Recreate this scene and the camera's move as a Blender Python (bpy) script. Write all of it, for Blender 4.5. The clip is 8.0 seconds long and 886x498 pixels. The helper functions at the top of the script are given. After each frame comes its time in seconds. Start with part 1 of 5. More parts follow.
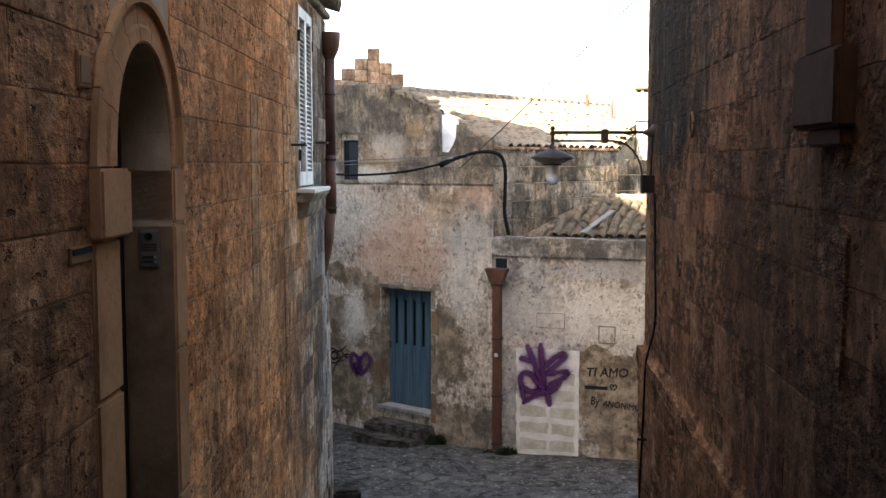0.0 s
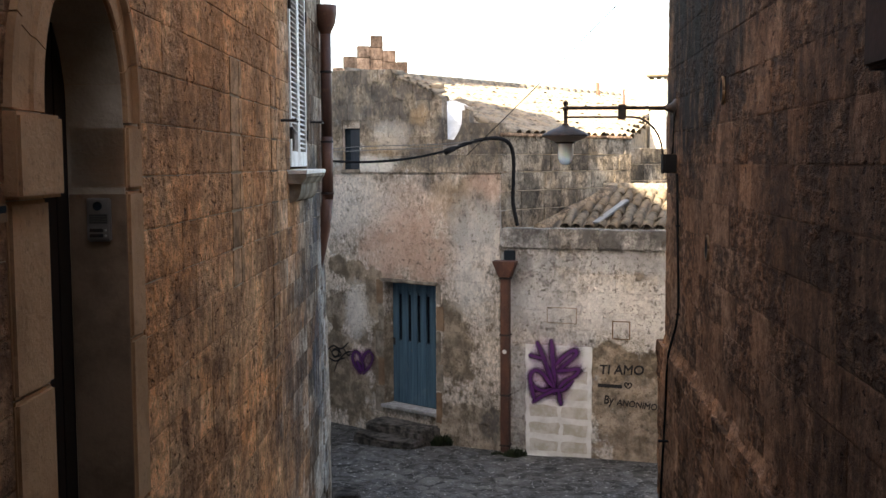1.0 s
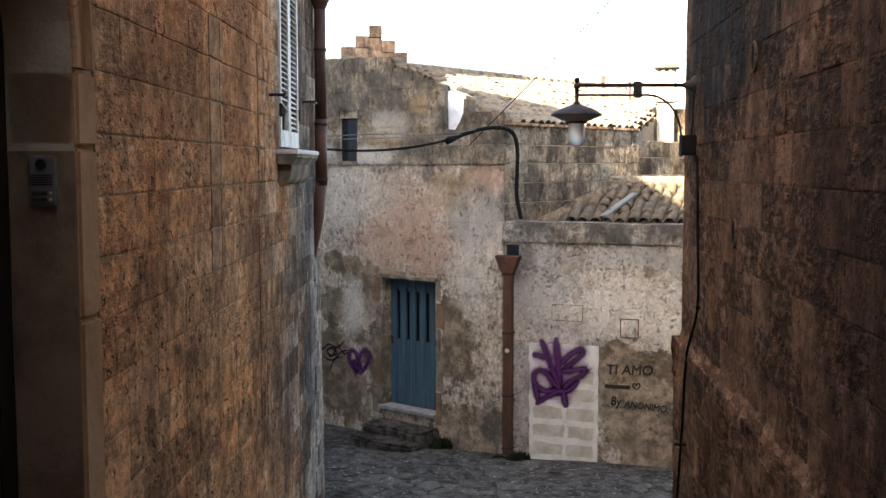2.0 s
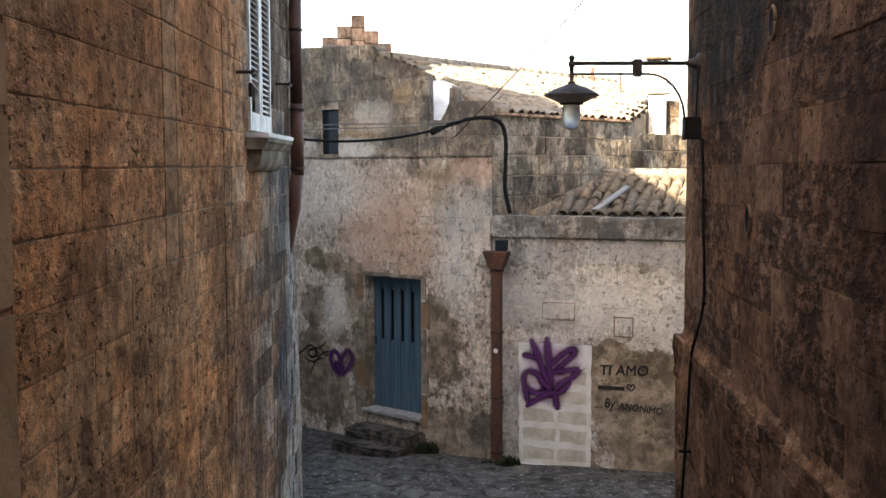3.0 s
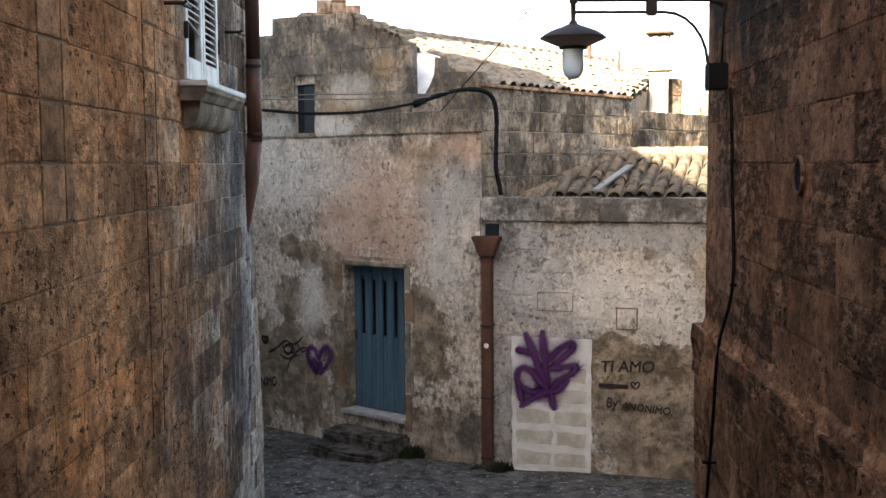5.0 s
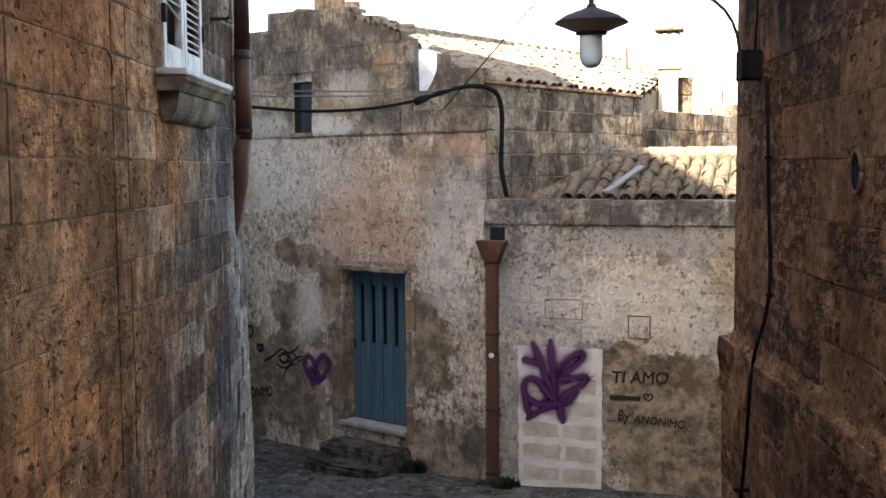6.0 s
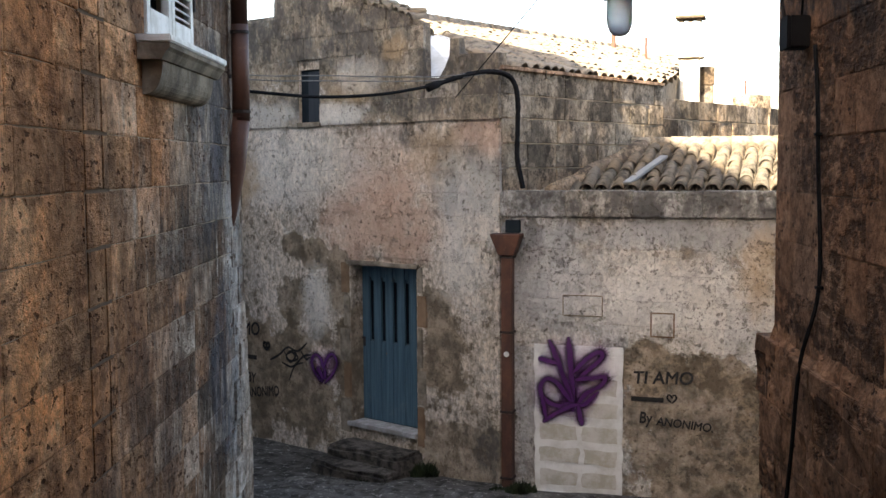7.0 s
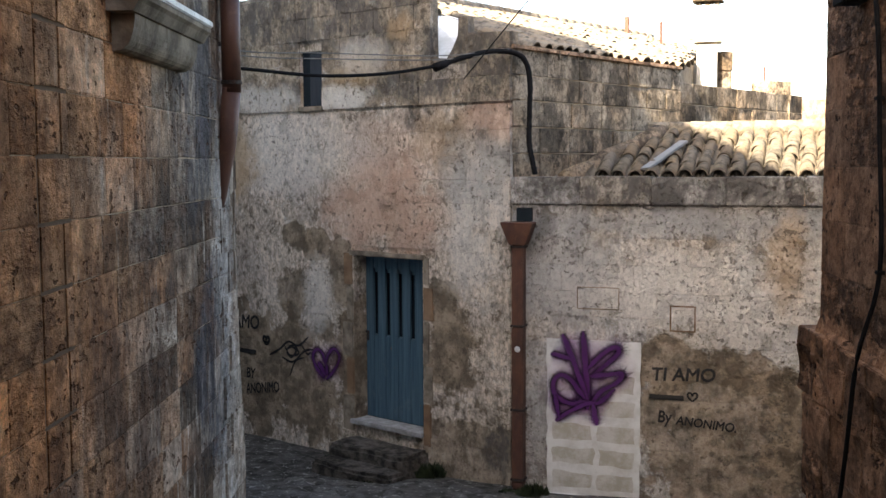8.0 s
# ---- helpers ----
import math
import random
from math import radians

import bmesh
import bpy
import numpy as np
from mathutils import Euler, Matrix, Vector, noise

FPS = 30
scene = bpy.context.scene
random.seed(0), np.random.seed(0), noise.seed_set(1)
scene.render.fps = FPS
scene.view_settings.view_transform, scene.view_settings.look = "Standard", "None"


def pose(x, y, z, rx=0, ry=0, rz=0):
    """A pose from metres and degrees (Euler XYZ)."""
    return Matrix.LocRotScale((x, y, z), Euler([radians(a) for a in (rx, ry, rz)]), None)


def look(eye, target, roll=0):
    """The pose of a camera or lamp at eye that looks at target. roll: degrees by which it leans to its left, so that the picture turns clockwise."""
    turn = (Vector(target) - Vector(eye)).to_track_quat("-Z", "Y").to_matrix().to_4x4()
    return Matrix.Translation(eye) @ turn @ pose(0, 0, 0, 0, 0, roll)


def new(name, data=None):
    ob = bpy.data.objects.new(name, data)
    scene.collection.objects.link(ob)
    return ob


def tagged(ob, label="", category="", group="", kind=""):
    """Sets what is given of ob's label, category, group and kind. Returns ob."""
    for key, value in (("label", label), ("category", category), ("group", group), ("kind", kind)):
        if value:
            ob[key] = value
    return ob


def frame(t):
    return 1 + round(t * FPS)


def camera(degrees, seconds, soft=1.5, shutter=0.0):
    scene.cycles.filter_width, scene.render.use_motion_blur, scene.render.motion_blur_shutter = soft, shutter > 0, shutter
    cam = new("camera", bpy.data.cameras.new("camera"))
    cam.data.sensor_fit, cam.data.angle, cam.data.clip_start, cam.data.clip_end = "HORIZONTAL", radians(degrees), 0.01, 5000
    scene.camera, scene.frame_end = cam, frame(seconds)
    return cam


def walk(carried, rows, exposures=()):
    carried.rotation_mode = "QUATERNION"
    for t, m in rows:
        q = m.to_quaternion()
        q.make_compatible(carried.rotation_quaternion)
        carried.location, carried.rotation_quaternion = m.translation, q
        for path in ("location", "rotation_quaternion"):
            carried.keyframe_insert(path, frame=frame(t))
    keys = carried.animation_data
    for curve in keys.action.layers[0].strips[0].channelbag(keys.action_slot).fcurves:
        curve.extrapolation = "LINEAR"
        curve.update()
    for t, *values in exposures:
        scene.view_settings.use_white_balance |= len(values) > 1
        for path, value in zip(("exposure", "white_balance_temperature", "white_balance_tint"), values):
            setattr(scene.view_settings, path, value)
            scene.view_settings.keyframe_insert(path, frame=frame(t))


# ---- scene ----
cam = camera(45.0, 8.0)
PATH = [
    (0, (0.103, -0.0628, 1.4655), (0.142, 1.9298, 1.3046), -0.1),
    (0.5, (0.115, 0.315, 1.3642), (0.15, 2.3083, 1.2003), -0.1),
    (1, (0.148, 0.6971, 1.2827), (0.173, 2.6907, 1.1218), -0.3),
    (1.5, (0.137, 1.0193, 1.1894), (0.157, 3.0131, 1.0325), -0.1),
    (3, (0.162, 1.99, 0.9965), (0.214, 3.983, 0.8416), -0.2),
    (3.5, (0.192, 2.3, 0.9583), (0.256, 4.293, 0.8024), -0.4),
    (4, (0.271, 2.6314, 0.8964), (0.341, 4.6246, 0.7435), -0.5),
    (4.5, (0.291, 2.9383, 0.7992), (0.357, 4.9308, 0.6374), -0.4),
    (6, (0.286, 3.8624, 0.7119), (0.35, 5.8556, 0.559), -0.4),
    (6.5, (0.303, 4.1311, 0.6696), (0.354, 6.1238, 0.5107), -0.4),
    (7, (0.309, 4.4217, 0.6117), (0.348, 6.4157, 0.4567), -0.4),
    (7.5, (0.293, 4.6992, 0.5387), (0.325, 6.693, 0.3817), -0.3),
    (8, (0.307, 5.0176, 0.4918), (0.334, 7.0111, 0.3298), -0.3),
]
walk(cam, [(t, look(eye, target, roll)) for t, eye, target, roll in PATH], exposures=[(0, 3.65, 7600, 10), (8, 3.52, 7350, 10)])

# ---------------------------------------------------------------- light
SUN_AZ, SUN_EL = 234.0, 35.0          # degrees from +x towards +y, degrees up
world = bpy.data.worlds.new("sky")
scene.world = world
world.use_nodes = True
wn = world.node_tree.nodes
wn.clear()
w_out = wn.new("ShaderNodeOutputWorld")
w_bg = wn.new("ShaderNodeBackground")
w_sky = wn.new("ShaderNodeTexSky")
w_sky.sky_type = 'NISHITA'
w_sky.sun_disc = False
w_sky.sun_elevation = radians(SUN_EL)
w_sky.sun_rotation = radians(90.0 - SUN_AZ)
w_sky.dust_density = 3.0
w_bg.inputs[1].default_value = 0.095
world.node_tree.links.new(w_sky.outputs[0], w_bg.inputs[0])
world.node_tree.links.new(w_bg.outputs[0], w_out.inputs[0])
sun = new("sun", bpy.data.lights.new("sun", 'SUN'))
sun.data.energy = 3.4
sun.data.angle = radians(0.6)
sun.data.color = (1.0, 0.9, 0.74)
to_sun = Vector((math.cos(radians(SUN_AZ)) * math.cos(radians(SUN_EL)), math.sin(radians(SUN_AZ)) * math.cos(radians(SUN_EL)), math.sin(radians(SUN_EL))))
sun.matrix_world = look(to_sun * 60, (0, 0, 0))


# ---------------------------------------------------------------- node helper
class Shade:
    """A Principled material with short calls for the usual nodes."""

    def __init__(self, name, rough=0.9, metal=0.0):
        self.mat = bpy.data.materials.new(name)
        self.mat.use_nodes = True
        self.t = self.mat.node_tree
        self.b = self.t.nodes["Principled BSDF"]
        self.b.inputs["Roughness"].default_value = rough
        self.b.inputs["Metallic"].default_value = metal
        self.b.inputs["Specular IOR Level"].default_value = 0.05 if rough >= 0.8 else 0.25
        self.pos = self.add("ShaderNodeNewGeometry").outputs["Position"]

    def add(self, kind):
        return self.t.nodes.new(kind)

    def put(self, socket, value):
        if isinstance(value, bpy.types.NodeSocket):
            self.t.links.new(value, socket)
        elif isinstance(value, (tuple, list)) and len(value) == 3 and socket.type == 'RGBA':
            socket.default_value = (*value, 1)
        else:
            socket.default_value = value

    def math(self, op, a, b=0.0, c=0.0):
        n = self.add("ShaderNodeMath")
        n.operation = op
        for s, v in zip(n.inputs, (a, b, c)):
            self.put(s, v)
        return n.outputs[0]

    def vec(self, scale=(1, 1, 1), add=(0, 0, 0), src=None):
        n = self.add("ShaderNodeVectorMath")
        n.operation = 'MULTIPLY_ADD'
        self.put(n.inputs[0], src or self.pos)
        n.inputs[1].default_value, n.inputs[2].default_value = scale, add
        return n.outputs[0]

    def noise(self, scale, detail=4, rough=0.55, vec=None, distort=0.0):
        n = self.add("ShaderNodeTexNoise")
        self.put(n.inputs["Vector"], vec or self.pos)
        n.inputs["Scale"].default_value, n.inputs["Detail"].default_value = scale, detail
        n.inputs["Roughness"].default_value, n.inputs["Distortion"].default_value = rough, distort
        return n.outputs["Fac"]

    def voronoi(self, scale, vec=None, out="Distance", feature='F1'):
        n = self.add("ShaderNodeTexVoronoi")
        n.feature = feature
        self.put(n.inputs["Vector"], vec or self.pos)
        n.inputs["Scale"].default_value = scale
        return n.outputs[out]

    def step(self, v, lo, hi, to_lo=0.0, to_hi=1.0):
        n = self.add("ShaderNodeMapRange")
        n.interpolation_type = 'SMOOTHSTEP'
        self.put(n.inputs[0], v)
        for i, x in enumerate((lo, hi, to_lo, to_hi)):
            n.inputs[i + 1].default_value = x
        return n.outputs[0]

    def mix(self, f, a, b, mode='MIX'):
        n = self.add("ShaderNodeMix")
        n.data_type, n.blend_type = 'RGBA', mode
        self.put(n.inputs[0], f)
        self.put(n.inputs[6], a)
        self.put(n.inputs[7], b)
        return n.outputs[2]

    def rand(self):
        return self.add("ShaderNodeObjectInfo").outputs["Random"]

    def island(self):
        return self.add("ShaderNodeNewGeometry").outputs["Random Per Island"]

    def block(self, k=1.0):
        """A number of its own for each block, be it an object or one of a joined mesh."""
        return self.math('FRACT', self.math('MULTIPLY', self.math('ADD', self.rand(), self.island()), k))

    def tone(self, c, v):
        """Colour c made lighter or darker by the factor v."""
        n = self.add("ShaderNodeCombineColor")
        for i in range(3):
            self.put(n.inputs[i], v)
        return self.mix(1.0, c, n.outputs[0], 'MULTIPLY')

    def colour(self, c):
        self.put(self.b.inputs["Base Color"], c)

    def bump(self, h, dist=0.01, strength=1.0):
        n = self.add("ShaderNodeBump")
        n.inputs["Strength"].default_value, n.inputs["Distance"].default_value = strength, dist
        self.put(n.inputs["Height"], h)
        self.t.links.new(n.outputs[0], self.b.inputs["Normal"])

    def along(self, origin, angle):
        """Metres along a wall that starts at origin and runs at that angle, and height."""
        n = self.add("ShaderNodeVectorMath")
        n.operation = 'DOT_PRODUCT'
        c, s = math.cos(radians(angle)), math.sin(radians(angle))
        self.put(n.inputs[0], self.pos)
        n.inputs[1].default_value = (c, s, 0)
        x = self.math('SUBTRACT', n.outputs["Value"], origin[0] * c + origin[1] * s)
        sep = self.add("ShaderNodeSeparateXYZ")
        self.put(sep.inputs[0], self.pos)
        return x, sep.outputs[2]

    def blob(self, sz, s0, z0, a, b, warp, edge=0.25, amount=0.9):
        """A stain, or dimming painted in, of uneven outline round (s0, z0), a and b its half sizes."""
        u = self.math('DIVIDE', self.math('SUBTRACT', sz[0], s0), a)
        v = self.math('DIVIDE', self.math('SUBTRACT', sz[1], z0), b)
        r = self.math('SQRT', self.math('ADD', self.math('MULTIPLY', u, u), self.math('MULTIPLY', v, v)))
        r = self.math('MULTIPLY_ADD', self.math('SUBTRACT', warp, 0.5), 2.6, r)
        return self.step(r, 1.0 - edge, 1.0 + edge, amount, 0.0)


# ---------------------------------------------------------------- frames of the walls
# (origin, angle): local x runs along the wall, local y into it, z is up
LEFT = ((-1.108, 5.13), 88.7)
RIGHT = ((2.31, 10.42), 264.6)
FRONT = ((1.17, 16.25), -41.0)
YARD = ((1.28, 16.05), -20.0)
UPPER = ((1.17, 16.25), 49.0)


def wall_pose(fr):
    return pose(fr[0][0], fr[0][1], 0, 0, 0, fr[1])


def at(fr, s, z, out=0.0):
    """The place s along the wall fr, at height z and out in front of it."""
    return wall_pose(fr) @ Vector((s, -out, z))


# ---------------------------------------------------------------- materials
def tufa(name, light, warm, dark, sz_frame, grey=None, grey_from=0.0, grey_to=1.0, soot=0.35, bump=0.012, pits=1.0, erode=0.0, stains_and_shade=(), tones=(0.75, 1.2), streaks=0.65):
    m = Shade(name, 0.95)
    big = m.noise(0.9, 4, 0.6)
    streak = m.noise(1.0, 7, 0.72, m.vec((4.5, 2.6, 0.9)))
    fine = m.noise(38, 5, 0.72)
    mid = m.noise(4.8, 8, 0.74, m.vec((1, 0.6, 0.85)))
    blotch = m.noise(1.9, 8, 0.7, m.vec((1, 1, 0.7), (7, 3, 1)))
    c = m.mix(m.step(big, 0.35, 0.65), warm, light)
    c = m.mix(m.step(m.block(), 0.0, 1.0, 0.0, 0.55), c, m.mix(m.block(3.1), warm, light))
    c = m.mix(m.step(mid, 0.36, 0.47, 0.55, 0.0), c, tuple(min(1, x * 1.45) for x in light))
    c = m.mix(m.step(streak, 0.47, 0.62, 0.0, streaks), c, dark)
    c = m.mix(m.step(blotch, 0.50, 0.60, 0.0, soot + 0.2), c, tuple(x * 0.75 for x in dark))
    c = m.mix(m.step(mid, 0.53, 0.64, 0.0, soot + 0.25), c, tuple(x * 0.5 for x in dark))
    c = m.mix(m.step(fine, 0.53, 0.66, 0.0, 0.6), c, tuple(x * 0.6 for x in dark))
    sz = m.along(*sz_frame)
    if grey:
        g = m.math('MULTIPLY_ADD', m.math('SUBTRACT', big, 0.5), 2.0, sz[0])
        g = m.math('MULTIPLY_ADD', m.math('SUBTRACT', m.block(5.7), 0.5), 1.1, g)
        f = m.step(g, grey_from, grey_to, 0.0, 0.9)
        sooty = m.math('MULTIPLY_ADD', m.math('SUBTRACT', m.block(9.3), 0.5), 0.2, streak)
        c = m.mix(f, c, m.mix(m.step(sooty, 0.42, 0.58), grey, tuple(x * 0.17 for x in grey)))
        c = m.mix(m.math('MULTIPLY', f, m.step(m.noise(3, 5, 0.7, m.vec((4, 4, 0.6))), 0.56, 0.68, 0.0, 0.8)), c, tuple(min(1, x * 1.7) for x in grey))
    warp = m.noise(2.4, 7, 0.7)
    for s0, z0, a, bb, tint, amount in stains_and_shade:
        k = m.blob(sz, s0, z0, a, bb, warp, 0.35, amount)
        k = m.math('MULTIPLY', k, m.step(m.noise(3.0, 7, 0.72, m.vec((1.6, 1.6, 0.5))), 0.36, 0.56, 0.25, 1.0))
        c = m.mix(k, c, tint)
    c = m.tone(c, m.step(m.block(11.9), 0.0, 1.0, *tones))
    c = m.tone(c, m.step(m.noise(15, 8, 0.8, m.vec((1, 0.6, 0.7), (2, 6, 4))), 0.38, 0.62, 1.35, 0.62))
    worn = m.math('MULTIPLY', m.step(m.block(7.3), 0.55, 0.6), erode)
    comb = m.noise(15, 5, 0.62, m.vec((1, 0.5, 1)))
    c = m.mix(m.math('MULTIPLY', worn, m.step(comb, 0.44, 0.56, 0.0, 0.85)), c, tuple(x * 0.55 for x in dark))
    pit = m.step(m.noise(32, 3, 0.55, m.vec((1, 0.5, 0.75))), 0.60, 0.67, 1.0, 0.0)
    pit_where = m.step(m.noise(2.6, 4), 0.38, 0.54, 0.0, pits)
    hole = m.math('MULTIPLY', m.math('SUBTRACT', 1.0, pit), pit_where)
    c = m.mix(m.math('MULTIPLY', hole, 0.85), c, tuple(x * 0.3 for x in dark))
    m.colour(c)
    h = m.math('MULTIPLY_ADD', fine, 0.5, m.math('MULTIPLY', mid, 1.3))
    h = m.math('SUBTRACT', h, m.math('MULTIPLY', worn, m.math('MULTIPLY', m.step(comb, 0.4, 0.6), 1.1)))
    m.bump(m.math('SUBTRACT', h, m.math('MULTIPLY', hole, 0.9)), bump, 1.0)
    return m, c, sz, (big, mid, fine, streak)


M = {}
# the brown patch at s -1.5 darkens the near end of this wall
m, _, _, _ = tufa("warm tufa", (0.72, 0.40, 0.205), (0.67, 0.28, 0.108), (0.26, 0.122, 0.062), LEFT, (0.36, 0.31, 0.25), 3.3, 5.8, soot=0.4, bump=0.024, erode=0.3, tones=(0.84, 1.16), streaks=0.5,
                  stains_and_shade=[(2.0, 1.9, 1.6, 0.9, (0.46, 0.20, 0.08), 0.6), (6.45, -0.6, 0.25, 1.6, (0.46, 0.43, 0.39), 0.6), (5.9, 0.9, 0.5, 0.7, (0.06, 0.062, 0.07), 0.8), (6.1, -0.7, 0.4, 0.6, (0.05, 0.052, 0.06), 0.8), (4.4, -0.6, 0.8, 0.8, (0.09, 0.06, 0.045), 0.7), (-1.5, 0.5, 1.0, 2.0, (0.10, 0.055, 0.035), 0.6), (5.1, 0.3, 0.5, 0.5, (0.07, 0.055, 0.045), 0.8), (5.5, 1.9, 0.6, 0.6, (0.08, 0.065, 0.055), 0.75), (3.6, 0.4, 0.5, 0.7, (0.14, 0.085, 0.05), 0.6)])
M["left_stone"] = m.mat
# black patches are soot; the one at s 5.9 paints in corner dimming
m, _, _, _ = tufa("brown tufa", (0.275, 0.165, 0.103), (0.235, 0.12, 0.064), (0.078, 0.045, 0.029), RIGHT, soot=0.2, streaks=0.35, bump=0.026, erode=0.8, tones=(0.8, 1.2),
                  stains_and_shade=[(1.45, 2.25, 1.35, 0.85, (0.02, 0.018, 0.017), 1.0), (1.0, 2.3, 1.0, 0.95, (0.02, 0.018, 0.017), 1.0), (2.0, 2.3, 0.8, 0.9, (0.022, 0.02, 0.018), 1.0), (3.3, 2.25, 0.5, 0.65, (0.03, 0.025, 0.021), 0.9), (5.9, 0.8, 1.7, 2.6, (0.055, 0.031, 0.02), 0.8)])
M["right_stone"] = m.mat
m, _, _, _ = tufa("grey tufa", (0.30, 0.25, 0.195), (0.30, 0.21, 0.135), (0.085, 0.07, 0.055), UPPER, soot=0.6, bump=0.02, pits=0.8, tones=(0.55, 1.15))
M["upper_stone"] = m.mat
m, _, _, _ = tufa("golden tufa", (0.36, 0.24, 0.165), (0.32, 0.195, 0.125), (0.15, 0.095, 0.065), UPPER, soot=0.3, bump=0.008, pits=0.4)
M["gable_stone"] = m.mat
m, _, _, _ = tufa("smooth patch tufa", (0.50, 0.285, 0.155), (0.48, 0.24, 0.11), (0.17, 0.11, 0.07), LEFT, soot=0.1, bump=0.008, pits=0.25, tones=(0.7, 1.15), streaks=0.3)
M["smooth_stone"] = m.mat

m = Shade("pale mortar", 0.95)
m.colour(m.mix(m.noise(9, 5, 0.7), (0.30, 0.22, 0.15), (0.58, 0.47, 0.35)))
m.bump(m.noise(60, 4), 0.004)
M["mortar"] = m.mat
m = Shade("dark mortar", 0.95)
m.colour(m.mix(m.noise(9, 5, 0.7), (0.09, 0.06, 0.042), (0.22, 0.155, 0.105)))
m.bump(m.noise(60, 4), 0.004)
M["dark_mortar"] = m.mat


def peeling(name, fr, plaster, blobs, lichen_z=None):
    """Old limewash over tufa: bare, tinted and blackened patches of their own shapes."""
    m = Shade(name, 0.93)
    sz = m.along(*fr)
    big, mid, fine = m.noise(1.1, 5, 0.62), m.noise(4.4, 8, 0.72), m.noise(34, 5, 0.72)
    streak = m.noise(1.0, 6, 0.68, m.vec((6, 6, 0.7)))
    c = m.mix(m.step(big, 0.36, 0.64), plaster, tuple(x * 0.74 for x in plaster))
    c = m.mix(m.step(m.block(), 0.0, 1.0, 0.0, 0.4), c, (0.56, 0.46, 0.35))
    c = m.mix(m.step(mid, 0.36, 0.44, 0.5, 0.0), c, (0.70, 0.66, 0.60))
    c = m.mix(m.step(streak, 0.52, 0.66, 0.0, 0.4), c, (0.34, 0.28, 0.215))
    bare = m.mix(m.step(mid, 0.40, 0.56), (0.34, 0.262, 0.185), (0.155, 0.118, 0.082))
    relief = m.math('MULTIPLY', fine, 0.5)
    lost = m.step(mid, 0.565, 0.59, 0.0, 0.75)
    c = m.mix(lost, c, bare)
    flake = m.step(m.noise(11, 7, 0.72, m.vec((1, 1, 0.8))), 0.575, 0.60, 0.0, 0.45)
    flake = m.math('MULTIPLY', flake, m.step(m.noise(1.6, 4, 0.6, m.vec((1, 1, 1), (5, 2, 8))), 0.42, 0.58, 0.15, 1.0))
    c = m.mix(flake, c, m.mix(big, (0.12, 0.10, 0.085), (0.30, 0.235, 0.17)))
    mottle = m.noise(17, 8, 0.8, m.vec((1, 1, 0.7), (2, 6, 4)))
    c = m.tone(c, m.step(mottle, 0.38, 0.62, 1.38, 0.58))
    warp = m.noise(2.6, 6, 0.66)
    for s0, z0, a, b, kind, amount in blobs:
        k = m.blob(sz, s0, z0, a, b, warp, 0.10 if kind == "bare" else 0.45, amount)
        tint = {"bare": bare, "pink": (0.55, 0.36, 0.265), "white": (0.72, 0.68, 0.62), "black": (0.085, 0.08, 0.075), "grey": (0.36, 0.35, 0.34), "ochre": (0.45, 0.30, 0.16)}[kind]
        if kind == "black":
            k = m.math('MULTIPLY', k, m.step(m.noise(4.2, 6, 0.72, m.vec((1, 1, 0.55))), 0.38, 0.6, 0.25, 1.0))
        c = m.mix(k, c, tint)
        if kind == "bare":
            relief = m.math('SUBTRACT', relief, m.math('MULTIPLY', k, 0.5))
    c = m.mix(m.step(fine, 0.55, 0.66, 0.0, 0.5), c, (0.16, 0.135, 0.11))
    spots = m.step(m.noise(13, 3, 0.55), 0.61, 0.66)
    small = m.step(m.noise(33, 3, 0.55), 0.60, 0.66)
    spots = m.math('MULTIPLY', spots, m.step(m.noise(2.0, 3), 0.44, 0.54))
    spots = m.math('MAXIMUM', spots, m.math('MULTIPLY', small, m.step(m.noise(3.1, 4), 0.44, 0.54)))
    c = m.mix(m.math('MULTIPLY', spots, 0.6), c, (0.09, 0.072, 0.055))
    m.colour(c)
    relief = m.math('SUBTRACT', relief, m.math('MULTIPLY', lost, 0.4))
    relief = m.math('SUBTRACT', relief, m.math('MULTIPLY', flake, 0.35))
    m.bump(m.math('ADD', relief, m.math('SUBTRACT', m.math('MULTIPLY', mid, 1.0), m.math('MULTIPLY', spots, 0.5))), 0.026)
    return m.mat


